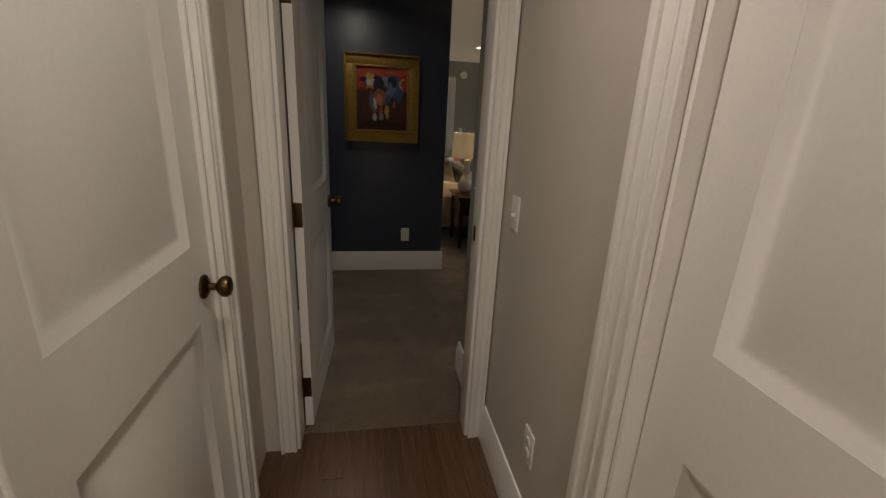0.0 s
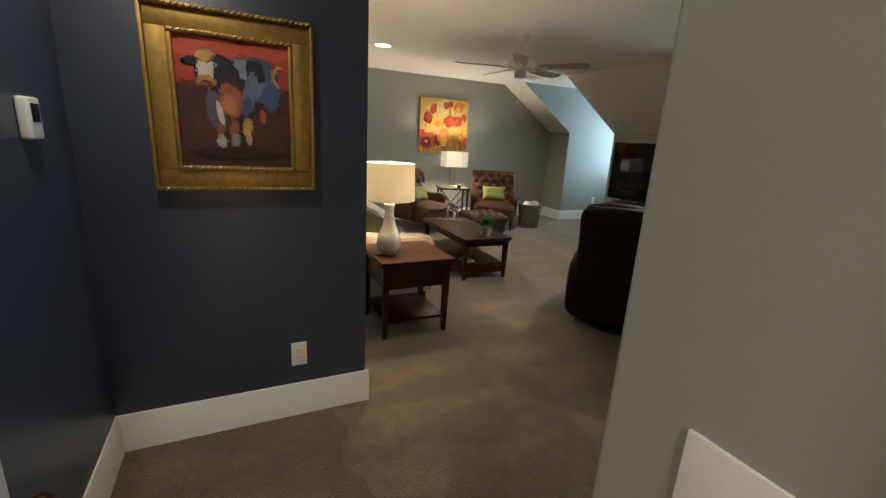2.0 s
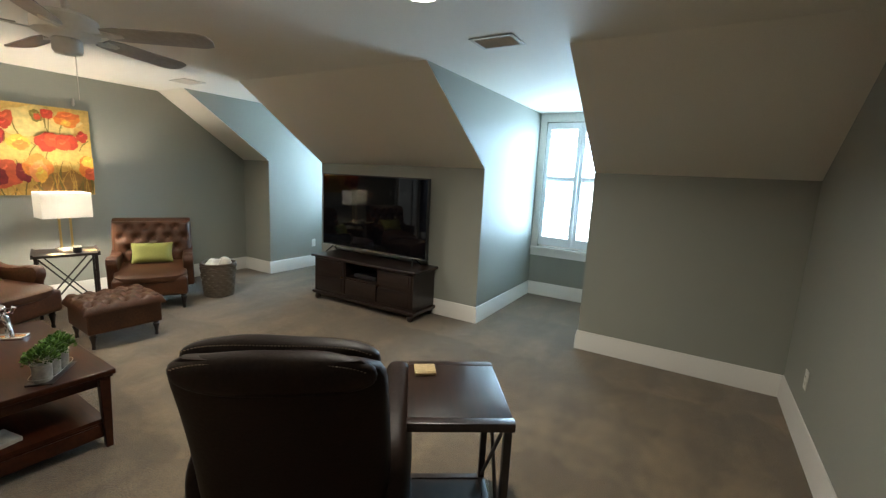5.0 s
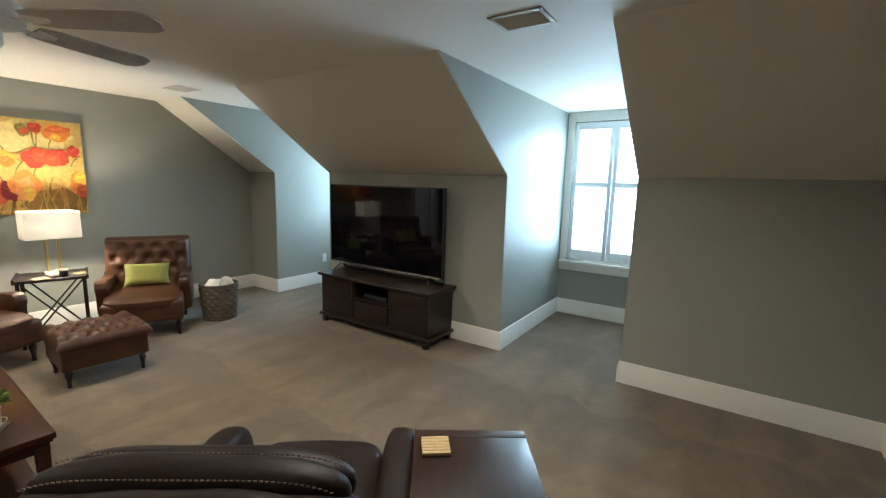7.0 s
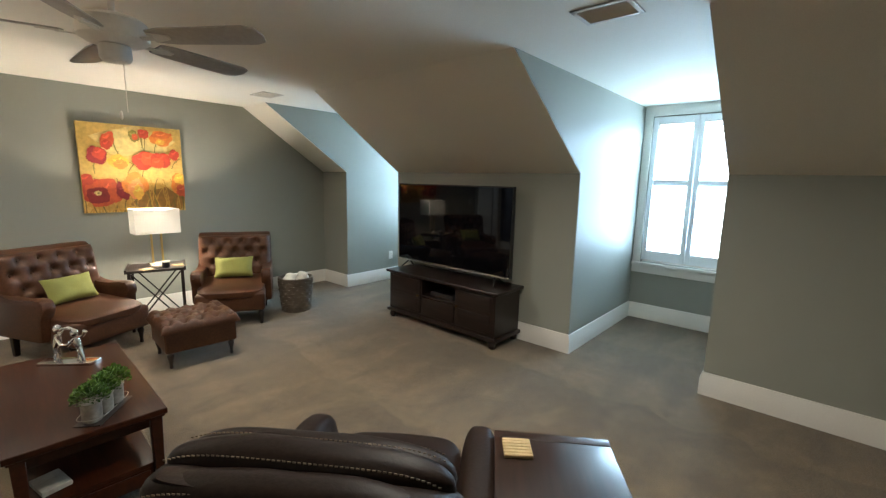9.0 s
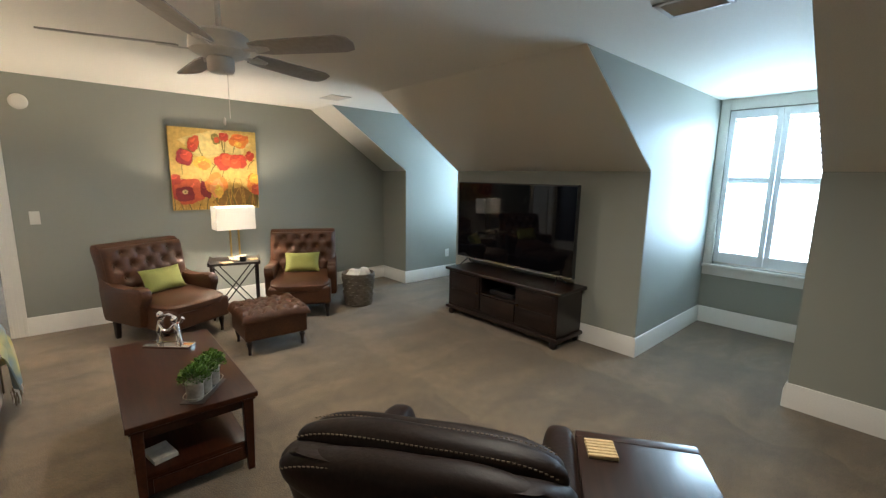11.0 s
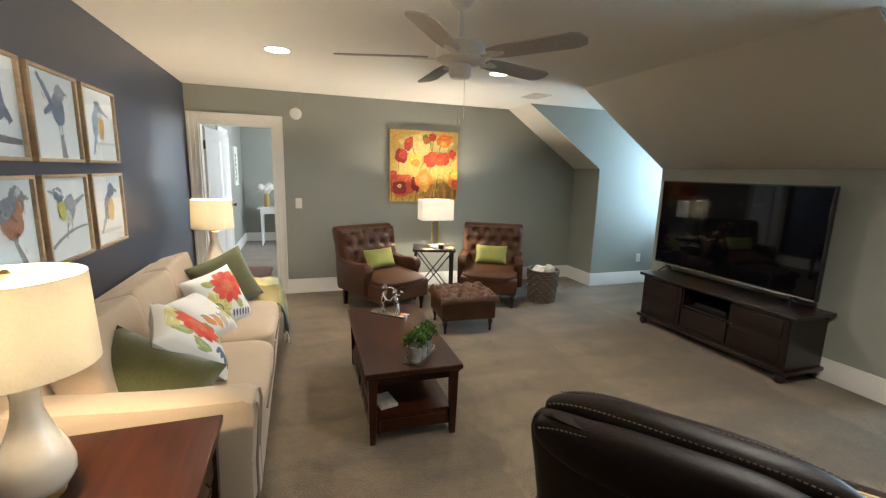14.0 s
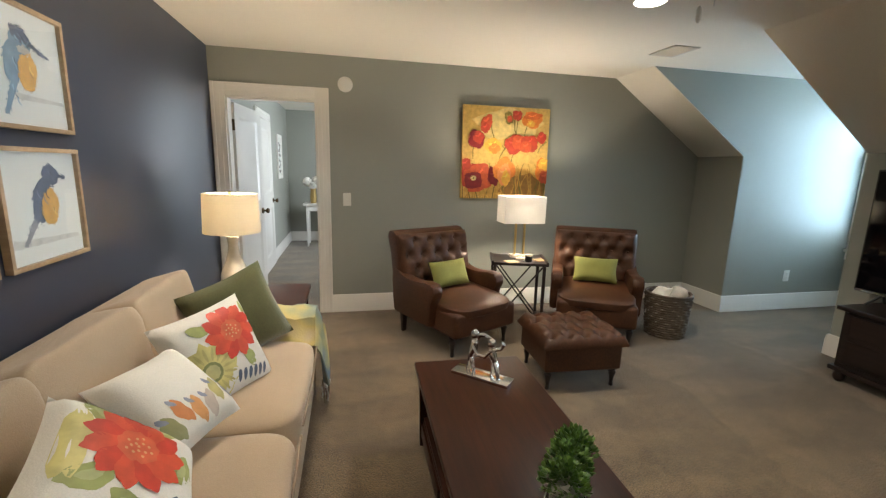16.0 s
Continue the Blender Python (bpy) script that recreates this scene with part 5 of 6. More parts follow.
def armchair(x, y, turn, label):
    """Faces -y in its own frame."""
    c = thing("armchair", pose(x, y, 0, 0, 0, turn) @ Matrix.Diagonal((1.10, 0.98, 1.01, 1)), label, "armchair", "leather armchairs")
    w = 0.36
    for sx in (-1, 1):
        part("front_leg", leg_bm(sx * 0.26, -0.40, 0, 0.18, 0.017, 0.028, False), BLACKW, c)
        part("back_leg", leg_bm(sx * 0.27, 0.30, 0, 0.20, 0.018, 0.024), BLACKW, c)
    part("seat_base", box((-0.300, -0.485, 0.165), (0.300, 0.32, 0.365), 0.035, 3), LEATHER, c)
    bm = puff(0.60, 0.86, 0.10, 5, 0.016, 32, 14, 0.004, 1)
    part("seat_cushion", bm, LEATHER, c, m=pose(0, -0.075, 0.372, 3, 0, 0))
    for s in (-1, 1):
        prof = [(-0.22, 0.20), (-0.235, 0.40), (-0.27, 0.46), (-0.275, 0.52), (-0.235, 0.56), (-0.15, 0.560), (0.0, 0.540), (0.14, 0.545), (0.24, 0.575), (0.33, 0.62), (0.36, 0.50), (0.34, 0.30), (0.32, 0.20)]
        part("armrest", prism(prof, "x", *(sorted((s * 0.262, s * 0.360))), 0.032), LEATHER, c)
    prof = [(0.17, 0.30), (0.225, 0.58), (0.262, 0.78), (0.290, 0.865), (0.345, 0.905), (0.415, 0.905), (0.455, 0.865), (0.440, 0.82), (0.395, 0.70), (0.36, 0.50), (0.34, 0.20), (0.29, 0.20)]
    part("backrest", prism(prof, "x", -0.352, 0.352, 0.03), LEATHER, c)
    bm, buttons = tufted(0.685, 0.485, 0.062, 5, 4, 0.024)
    mb = pose(0, 0.190, 0.40, -10.8, 0, 0)
    panel = part("tufted_back", bm, LEATHER, c, "button-tufted leather back", mb)
    for bx, bz in buttons:
        part("button", lathe([(0.004, -0.004), (0.011, 0.0), (0.009, 0.005), (0.003, 0.008)], 10, pose(bx, -0.010, bz, 90, 0, 0)), LEATHER, panel)
    return c


armchair(3.11, 9.745, 25.4, "brown tufted leather armchair with rolled back")
armchair(4.50, 9.72, -28, "brown tufted leather armchair beside the basket")


def pillow(name, w, h, d, mat, m, label, group="", wob=0.006, seed=0):
    """A square cushion with pinched corners; w along x, h along z, thickness along y."""
    bm = bmesh.new()
    n = 18
    for s in (-1, 1):
        g = []
        for j in range(n + 1):
            row = []
            for i in range(n + 1):
                u, v_ = 2 * i / n - 1, 2 * j / n - 1
                k = ((1 - u ** 4) * (1 - v_ ** 4)) ** 0.55
                pin_u, pin_v = u * (1 - 0.07 * (1 - v_ * v_)), v_ * (1 - 0.07 * (1 - u * u))
                p = Vector((pin_u * w / 2, s * d / 2 * k, pin_v * h / 2))
                p += noise.noise_vector(p * 9 + Vector((seed * 5.3, 0, 0))) * wob * (0.3 + k)
                row.append(bm.verts.new(p))
            g.append(row)
        for p, q in zip(g, g[1:]):
            for i in range(n):
                bm.faces.new((p[i], p[i + 1], q[i + 1], q[i]) if s < 0 else (p[i], q[i], q[i + 1], p[i + 1]))
    bmesh.ops.remove_doubles(bm, verts=bm.verts, dist=0.004)
    ob = part(name, bm, mat, m=m)
    return tagged(ob, label, "pillow", group)


def on_chair(x, y, turn):
    return pose(x, y, 0, 0, 0, turn) @ pose(0, 0.02, 0.555, -26, 0, 0)


pillow("lumbar_pillow", 0.40, 0.24, 0.11, LIME, on_chair(3.11, 9.745, 25.4), "lime green lumbar pillow on the armchair", "lime lumbar pillows", seed=1)
pillow("lumbar_pillow", 0.40, 0.24, 0.11, LIME, on_chair(4.50, 9.72, -28), "lime green lumbar pillow on the armchair", "lime lumbar pillows", seed=2)

ot = thing("ottoman", pose(3.79, 8.87, 0, 0, 0, -3) @ Matrix.Diagonal((1.0, 1.08, 0.95, 1)), "brown leather ottoman with a tufted top", "ottoman")
for sx in (-1, 1):
    for sy in (-1, 1):
        part("leg", leg_bm(sx * 0.235, sy * 0.185, 0, 0.16, 0.016, 0.028, False), BLACKW, ot)
part("body", box((-0.275, -0.225, 0.14), (0.275, 0.225, 0.34), 0.02, 3), LEATHER, ot)
bm, buttons = tufted(0.60, 0.50, 0.075, 5, 4, 0.02)
top = part("tufted_top", bm, LEATHER, ot, "button-tufted leather top", pose(0, -0.25, 0.345, -90, 0, 0))
for bx, bz in buttons:
    part("button", lathe([(0.004, -0.004), (0.010, 0.0), (0.008, 0.005), (0.003, 0.007)], 10, pose(bx, -0.018, bz, 90, 0, 0)), LEATHER, top)

# sofa; back to the navy wall
so = thing("sofa", pose(1.565, 7.81, 0) @ Matrix.Diagonal((1, 0.947, 1, 1)), "beige linen sofa with loose back cushions and piped arms", "sofa")
part("base_frame", box((-0.46, -1.03, 0.08), (0.455, 1.03, 0.30), 0.02, 2), SOFAC, so)
part("back_frame", prism([(-0.48, 0.10), (-0.48, 0.76), (-0.46, 0.79), (-0.40, 0.80), (-0.34, 0.78), (-0.24, 0.30), (-0.24, 0.10)], "y", -1.05, 1.05, 0.02), SOFAC, so)
for s in (-1, 1):
    prof = [(-0.46, 0.09), (-0.47, 0.62), (-0.38, 0.66), (0.10, 0.615), (0.41, 0.605), (0.455, 0.585), (0.46, 0.53), (0.44, 0.30), (0.44, 0.09)]
    part("armrest", prism(prof, "y", *sorted((s * 0.93, s * 1.12)), 0.035), SOFAC, so)
    for y in (0.955, 1.095):
        part("piping", tube([(0.452, s * y, 0.10), (0.452, s * y, 0.30), (0.470, s * y, 0.53), (0.463, s * y, 0.575)], 0.006, 6), PIPEC, so)
    for x in (-0.40, 0.40):
        part("foot", leg_bm(x, s * 1.03, 0, 0.09, 0.022, 0.03), BLACKW, so)
for k in range(2):
    y = (-0.465, 0.465)[k]
    bm = puff(0.74, 0.925, 0.19, 6, 0.022, 36, 16, 0.006, k)
    part("seat_cushion", bm, SOFAC, so, m=pose(0.115, y, 0.385))
    part("piping", tube([(0.487, y - 0.43, 0.44), (0.497, y, 0.452), (0.487, y + 0.43, 0.44)], 0.005, 6), PIPEC, so)
for k in range(3):
    y = (-0.62, 0.0, 0.62)[k]
    bm = puff(0.19, 0.64, 0.46, 11, 0.0, 52, 36, 0.016, 10 + k)
    part("back_cushion", bm, SOFAC, so, m=pose(-0.205, y, 0.655, 0, -14, 0))
    loop = [(0.075, 0.285 * math.copysign(abs(math.cos(q / 36 * 6.2832)) ** 0.45, math.cos(q / 36 * 6.2832)), 0.215 * math.copysign(abs(math.sin(q / 36 * 6.2832)) ** 0.45, math.sin(q / 36 * 6.2832))) for q in range(37)]
    part("piping", tube(loop, 0.0045, 6), PIPEC, so, m=pose(-0.205, y, 0.655, 0, -14, 0))

PW = "sofa pillows"


def on_sofa(x, y, z, lean, turn, roll=0):
    """Front towards +x, leaning back."""
    return pose(x, y, z, 0, 0, 90 + turn) @ pose(0, 0, 0, -lean, roll, 0)


def flowered(name, m, label, seed, birds=False, w=0.46, side=1, single=False):
    ob = pillow(name, w, w, 0.16, LINENW, m, label, PW, 0.0022, seed)
    def shape(colour, pts, lift):
        bm = bmesh.new()
        vs = []
        def bulge(x, z):
            u, q = x / (w / 2), z / (w / 2)
            u, q = u / (1 - 0.07 * (1 - q * q)), q / (1 - 0.07 * (1 - u * u))
            return -0.08 * max(0.0, (1 - u ** 4) * (1 - q ** 4)) ** 0.55 - lift + 0.001
        lim = w / 2 * 0.84
        pts = [(max(-lim, min(lim, side * x)), max(-lim, min(lim, z))) for x, z in pts]
        n = len(pts)
        cx, cz = sum(p[0] for p in pts) / n, sum(p[1] for p in pts) / n
        centre = bm.verts.new((cx, bulge(cx, cz) - 0.0017, cz))
        rings = []
        for f in (0.33, 0.66, 1.0):
            rings.append([bm.verts.new((cx + (p[0] - cx) * f, bulge(cx + (p[0] - cx) * f, cz + (p[1] - cz) * f) - 0.0017, cz + (p[1] - cz) * f)) for p in pts])
        for k in range(n):
            bm.faces.new((centre, rings[0][k], rings[0][(k + 1) % n]))
            for a, c_ in zip(rings, rings[1:]):
                bm.faces.new((a[k], c_[k], c_[(k + 1) % n], a[(k + 1) % n]))
        part("print_motif", bm, paint(*colour), ob)
    if birds:
        for k in range(6):
            z = 0.15 - k * 0.055
            shape(((0.20, 0.20, 0.24), (0.45, 0.40, 0.16), (0.50, 0.42, 0.36), (0.62, 0.30, 0.10), (0.55, 0.20, 0.06), (0.30, 0.30, 0.14))[k], blob(-0.09 + 0.02 * math.sin(k * 2), z, 0.048, 0.024, 15 * math.sin(k), 0.12, 3), 0.0006)
            shape((0.25, 0.27, 0.36), blob(-0.05 + 0.02 * math.sin(k * 2), z - 0.012, 0.018, 0.008, -30, 0.1, 3), 0.0012)
    elif single:
        for x, z, rx, rz, tn in ((-0.10, -0.08, 0.06, 0.035, 30), (0.0, -0.13, 0.055, 0.032, -20), (0.12, 0.02, 0.055, 0.032, 70), (-0.11, 0.13, 0.05, 0.03, 120), (0.06, 0.15, 0.05, 0.03, 20)):
            shape((0.33, 0.36, 0.12), blob(x, z, rx, rz, tn, 0.10, 3), 0.0002)
            shape((0.42, 0.45, 0.20), blob(x, z, rx * 0.5, rz * 0.4, tn, 0.10, 3), 0.0009)
        shape((0.62, 0.55, 0.20), blob(-0.15, 0.02, 0.035, 0.12, 0, 0.10, 5), 0.0003)
        for q in range(6):
            shape((0.10, 0.13, 0.21), blob(0.10 + 0.022 * q, -0.10 - 0.014 * q, 0.014, 0.036, -25 + 14 * q, 0.05, 3), 0.0008)
        for q in range(11):
            a = q / 11 * 6.2832
            shape((0.56, 0.045, 0.022) if q % 2 else (0.62, 0.075, 0.03), blob(-0.01 + 0.075 * math.cos(a), 0.04 + 0.075 * math.sin(a), 0.058, 0.034, math.degrees(a), 0.08, 4), 0.0016 + 0.00008 * q)
        shape((0.60, 0.11, 0.045), blob(-0.01, 0.04, 0.055, 0.052, 0, 0.06, 9), 0.0028)
        for q in range(14):
            a, r = q * 2.4, 0.010 * math.sqrt(q)
            shape((0.66, 0.34, 0.16), blob(-0.01 + r * math.cos(a), 0.04 + r * math.sin(a), 0.0045, 0.0045, 0, 0, 3, 8), 0.0034)
    else:
        shape((0.62, 0.55, 0.20), blob(0.09, -0.05, 0.115, 0.115, 0, 0.10, 9), 0.0004)
        shape((0.22, 0.24, 0.08), blob(0.09, -0.05, 0.042, 0.042, 0, 0.04, 12), 0.0012)
        shape((0.50, 0.46, 0.20), blob(0.09, -0.05, 0.030, 0.030, 0, 0.05, 9), 0.0020)
        for q in range(6):
            shape((0.33, 0.36, 0.12), blob(-0.07 + 0.15 * math.cos(q * 1.05 + 0.4), 0.07 + 0.14 * math.sin(q * 1.05 + 0.4), 0.045, 0.024, q * 60 + 20, 0.08, 3), 0.0002)
            shape((0.12, 0.14, 0.20), blob(-0.14 + 0.026 * q, -0.15 + 0.006 * q, 0.009, 0.026, 20, 0.05, 3), 0.0008)
        for q in range(11):
            a = q / 11 * 6.2832
            shape((0.56, 0.045, 0.022) if q % 2 else (0.62, 0.075, 0.03), blob(-0.06 + 0.07 * math.cos(a), 0.07 + 0.07 * math.sin(a), 0.052, 0.030, math.degrees(a), 0.08, 4), 0.0016 + 0.00008 * q)
        shape((0.60, 0.11, 0.045), blob(-0.06, 0.07, 0.050, 0.048, 0, 0.06, 9), 0.0028)
        for q in range(14):
            a, r = q * 2.4, 0.009 * math.sqrt(q)
            shape((0.66, 0.34, 0.16), blob(-0.06 + r * math.cos(a), 0.07 + r * math.sin(a), 0.004, 0.004, 0, 0, 3, 8), 0.0034)
        for q in range(16):
            a = q / 16 * 6.2832
            shape((0.50, 0.44, 0.16), blob(0.09 + 0.075 * math.cos(a), -0.05 + 0.075 * math.sin(a), 0.030, 0.006, math.degrees(a), 0.05, 3, 10), 0.0008)
    return ob


def by_corners(tl, tr, br):
    """Upper left, upper right and lower right corner of the front given."""
    tl, tr, br = Vector(tl), Vector(tr), Vector(br)
    x = (tr - tl).normalized()
    z = (tr - br) - x * (tr - br).dot(x)
    z.normalize()
    return Matrix.Translation((tl + br) / 2) @ Matrix((x, z.cross(x), z)).transposed().to_4x4()


pillow("throw_pillow", 0.44, 0.44, 0.15, GREENV, on_sofa(1.67, 8.53, 0.67, 16, -55, -18), "olive green velvet pillow at the sofa arm", PW, seed=4)
flowered("throw_pillow", by_corners((1.473, 7.977, 0.80), (1.715, 8.311, 0.845), (1.877, 8.256, 0.488)), "white floral pillow with red and yellow blooms", 5, False, 0.42, -1)
flowered("throw_pillow", by_corners((1.53, 7.92, 0.77), (1.77, 7.83, 0.57), (1.74, 7.54, 0.53)), "white pillow printed with a column of small motifs", 6, True, 0.36, -1)
flowered("throw_pillow", by_corners((1.50, 7.42, 0.83), (1.75, 7.54, 0.56), (1.84, 7.19, 0.51)), "white floral pillow with a large red bloom", 7, False, 0.42, 1, True)
pillow("throw_pillow", 0.50, 0.33, 0.19, GREENV, by_corners((1.42, 7.14, 0.80), (1.83, 7.10, 0.59), (1.73, 7.01, 0.38)), "olive green velvet pillow near the lamp", PW, seed=8)

# plaid throw over the far arm
m, t, b = tree("plaid_wool")
v = coords(t)
sep = t.nodes.new("ShaderNodeSeparateXYZ")
t.links.new(v, sep.inputs[0])
nz = node(t, "ShaderNodeTexNoise", Scale=3.2, Detail=2.0)
t.links.new(v, nz.inputs["Vector"])
wv = node(t, "ShaderNodeTexNoise", Scale=160.0, Detail=2.0)
t.links.new(v, wv.inputs["Vector"])
t.links.new(ramp(t, nz.outputs[0], [(0.36, (0.16, 0.22, 0.26)), (0.46, (0.30, 0.32, 0.20)), (0.54, (0.52, 0.42, 0.16)), (0.64, (0.55, 0.46, 0.34))]), b.inputs["Base Color"])
b.inputs["Roughness"].default_value = 0.95
bump(t, b, wv.outputs[0], 0.6, 0.004)
PLAID = m
bm = bmesh.new()
rows = []
sect = [(8.59, 0.475), (8.65, 0.53), (8.67, 0.61), (8.72, 0.637), (8.81, 0.645), (8.87, 0.625), (8.885, 0.55), (8.89, 0.30)]
for i in range(19):
    u = i / 18
    x = 1.385 + 0.66 * u
    row = []
    for j, (y, z) in enumerate(sect):
        f = 0.008 * math.sin(i * 1.9 + j * 0.8)
        dz = -0.02 * u
        row.append(bm.verts.new((x, y + f, z + dz + 0.006 * math.cos(i * 1.3 + j))))
    rows.append(row)
for drop in range(1, 8):
    row = []
    for j, (y, z) in enumerate(sect):
        wv_ = 0.018 * math.sin(j * 2.2 + drop * 0.3)
        zz = (z - 0.03) + ((0.18 if j < 4 else 0.15) - (z - 0.03)) * (drop / 7)
        row.append(bm.verts.new((2.063 + wv_ + 0.006 * drop, y * 1.0 + (8.75 - y) * 0.25 * (drop / 7) + 0.01 * math.sin(drop + j), max(zz, 0.14 + 0.02 * math.sin(j * 3)))))
    rows.append(row)
for p, q in zip(rows, rows[1:]):
    for k in range(len(sect) - 1):
        bm.faces.new((p[k], p[k + 1], q[k + 1], q[k]))
bmesh.ops.recalc_face_normals(bm, faces=bm.faces)
bmesh.ops.solidify(bm, geom=bm.faces[:], thickness=0.008)
thr = tagged(part("throw_blanket", bm, PLAID), "soft yellow and blue-grey plaid throw over the sofa arm", "blanket")
for k in range(16):
    x, y = 2.085 + 0.02 * math.sin(k * 1.3), 8.60 + k * 0.018
    part("tassel", tube([(x, y, 0.165), (x + 0.006, y, 0.13), (x + 0.002, y + 0.004, 0.09)], [0.004, 0.005, 0.003], 6), LINENW if k % 2 else STITCH, thr)

# recliner; faces -y in its own frame
rc = thing("recliner", pose(3.365, 5.835, 0, 0, 0, 125.3), "dark brown leather swivel recliner with stitched seams", "recliner")
part("swivel_base", lathe([(0.30, 0.0), (0.31, 0.008), (0.31, 0.03), (0.28, 0.045), (0.10, 0.06), (0.10, 0.10)], 40), BLACKP, rc, "black round swivel base")
part("seat_body", box((-0.29, -0.40, 0.09), (0.29, 0.33, 0.36), 0.04, 3), DLEATHER, rc)
part("seat_cushion", puff(0.54, 0.66, 0.17, 5, 0.03, 32, 16, 0.006, 3), DLEATHER, rc, m=pose(0, -0.12, 0.42))
for s in (-1, 1):
    part("armrest", puff(0.15, 0.84, 0.56, 3.6, 0.0, 36, 24, 0.004, 30 + s), DLEATHER, rc, m=pose(s * 0.335, -0.03, 0.345, -3, 0, 0))
bm = bmesh.new()
outline = []
for j in range(25):
    u = j / 24
    z = 0.10 + 0.94 * u
    back_y = 0.36 + 0.26 * u ** 1.25
    thick = 0.10 + 0.13 * math.sin(math.pi * min(1, u * 1.02)) ** 0.6 if u < 0.99 else 0.09
    half = 0.345 - 0.03 * u
    if u > 0.88:
        k = (u - 0.88) / 0.12
        half -= 0.07 * (1 - math.sqrt(max(0, 1 - k * k)))
        thick *= 0.55 + 0.45 * math.sqrt(max(0, 1 - k * k))
    row = []
    for i in range(40):
        q = 2 * math.pi * i / 40
        cx, sy = math.copysign(abs(math.cos(q)) ** 0.45, math.cos(q)), math.copysign(abs(math.sin(q)) ** 0.55, math.sin(q))
        crease = 1.0
        if sy < 0:
            for zc in (0.62, 0.80, 0.93):
                crease -= 0.16 * math.exp(-((z - zc) / 0.018) ** 2)
        row.append(bm.verts.new((cx * half, back_y - thick / 2 + sy * thick / 2 * crease, z)))
    outline.append(row)
for p, q in zip(outline, outline[1:]):
    for i in range(40):
        bm.faces.new((p[i], p[(i + 1) % 40], q[(i + 1) % 40], q[i]))
bm.faces.new(list(reversed(outline[0])))
bm.faces.new(outline[-1])
part("backrest", bm, DLEATHER, rc)
for yy, zz, deep, k in ((0.590, 0.990, 0.10, 9), (0.515, 1.005, 0.10, 10), (0.445, 0.975, 0.11, 11)):
    part("headrest_roll", puff(0.585, deep, 0.13, 2.6, 0.0, 40, 18, 0.007, k), DLEATHER, rc, m=pose(0, yy, zz, -10, 0, 0))
for yy, zz, half in ((0.628, 1.034, 0.265), (0.556, 1.058, 0.272), (0.478, 1.056, 0.272), (0.405, 1.015, 0.262)):
    bm = bmesh.new()
    k = 54
    for j in range(k):
        x = -half + 2 * half * (j + 0.5) / k
        drop = 0.034 * (abs(x) / 0.29) ** 5
        put_box(bm, (x - 0.0030, yy - 0.0008, zz - 0.0015 - drop), (x + 0.0030, yy + 0.0008, zz + 0.0010 - drop))
    part("stitching", bm, STITCH, rc, "tan contrast stitching")

# C-shaped side table beside the recliner
ct = thing("c_table", pose(3.706, 5.349, 0, 0, 0, -55) @ Matrix.Diagonal((0.97, 1.0, 1.01, 1)), "dark wood C-shaped side table with crossed braces", "side table")
part("tabletop", box((-0.215, -0.255, 0.602), (0.215, 0.255, 0.632), 0.004), SATINW, ct)
for s in (-1, 1):
    part("top_end", box((-0.216, s * 0.255 - 0.022, 0.598), (0.216, s * 0.255 + 0.022, 0.6335), 0.003), SATINW, ct)
    part("upright", box((0.180, s * 0.235 - 0.016, 0.0), (0.212, s * 0.235 + 0.016, 0.602), 0.002), BLACKW, ct)
    part("foot_rail", box((-0.21, s * 0.235 - 0.016, 0.0), (0.180, s * 0.235 + 0.016, 0.024), 0.002), BLACKW, ct)
    part("cross_brace", tube([(0.196, -s * 0.215, 0.05), (0.196 + 0.006 * s, s * 0.215, 0.59)], 0.009, 6), BLACKW, ct)
part("foot_rail", box((-0.21, -0.219, 0.0), (-0.178, 0.219, 0.024), 0.002), BLACKW, ct)
part("foot_rail", box((0.180, -0.219, 0.0), (0.212, 0.219, 0.024), 0.002), BLACKW, ct)
part("foot_panel", box((-0.178, -0.219, 0.004), (0.180, 0.219, 0.014)), BLACKW, ct)
cs = thing("coaster_stack", pose(3.706, 5.349, 0.640, 0, 0, -55) @ pose(-0.13, 0.165, 0, 0, 0, 4), "pale slatted wood coaster stack on the side table", "coaster")
for k in range(6):
    part("slat", box((-0.05, -0.05 + k * 0.0172, 0.004), (0.05, -0.05 + k * 0.0172 + 0.014, 0.014), 0.003, 1), YELLOWW, cs)
part("backing", box((-0.05, -0.05, 0), (0.05, 0.05, 0.006), 0.001), YELLOWW, cs)

# television and console
tv = thing("television", pose(6.007, 7.817, 0.558) @ Matrix.Diagonal((1, 1.06, 1.053, 1)), "large flat black television on the console", "television")
part("panel", box((-0.012, -0.75, 0.075), (0.03, 0.75, 0.925), 0.006), BLACKP, tv)
part("screen", box((-0.0145, -0.738, 0.092), (-0.0125, 0.738, 0.913)), SCREEN, tv, "dark glossy screen, switched off")
part("lower_bezel", box((-0.017, -0.745, 0.072), (-0.012, 0.745, 0.088), 0.001), SILVER, tv, "thin silver lower bezel")
for s in (-1, 1):
    bm = tube([(0.0, s * 0.58, 0.08), (-0.09, s * 0.62, 0.004)], 0.008, 8)
    put_tube(bm, [(0.0, s * 0.58, 0.08), (0.10, s * 0.62, 0.004)], 0.008, 8)
    part("foot", bm, BLACKP, tv)
cn = thing("media_console", pose(5.942, 7.735, 0) @ Matrix.Diagonal((0.91, 1, 0.954, 1)), "dark walnut media console with doors and bun feet", "media console")
part("top", box((-0.26, -0.775, 0.553), (0.25, 0.775, 0.585), 0.008, 3), ESPR, cn)
bm = bmesh.new()
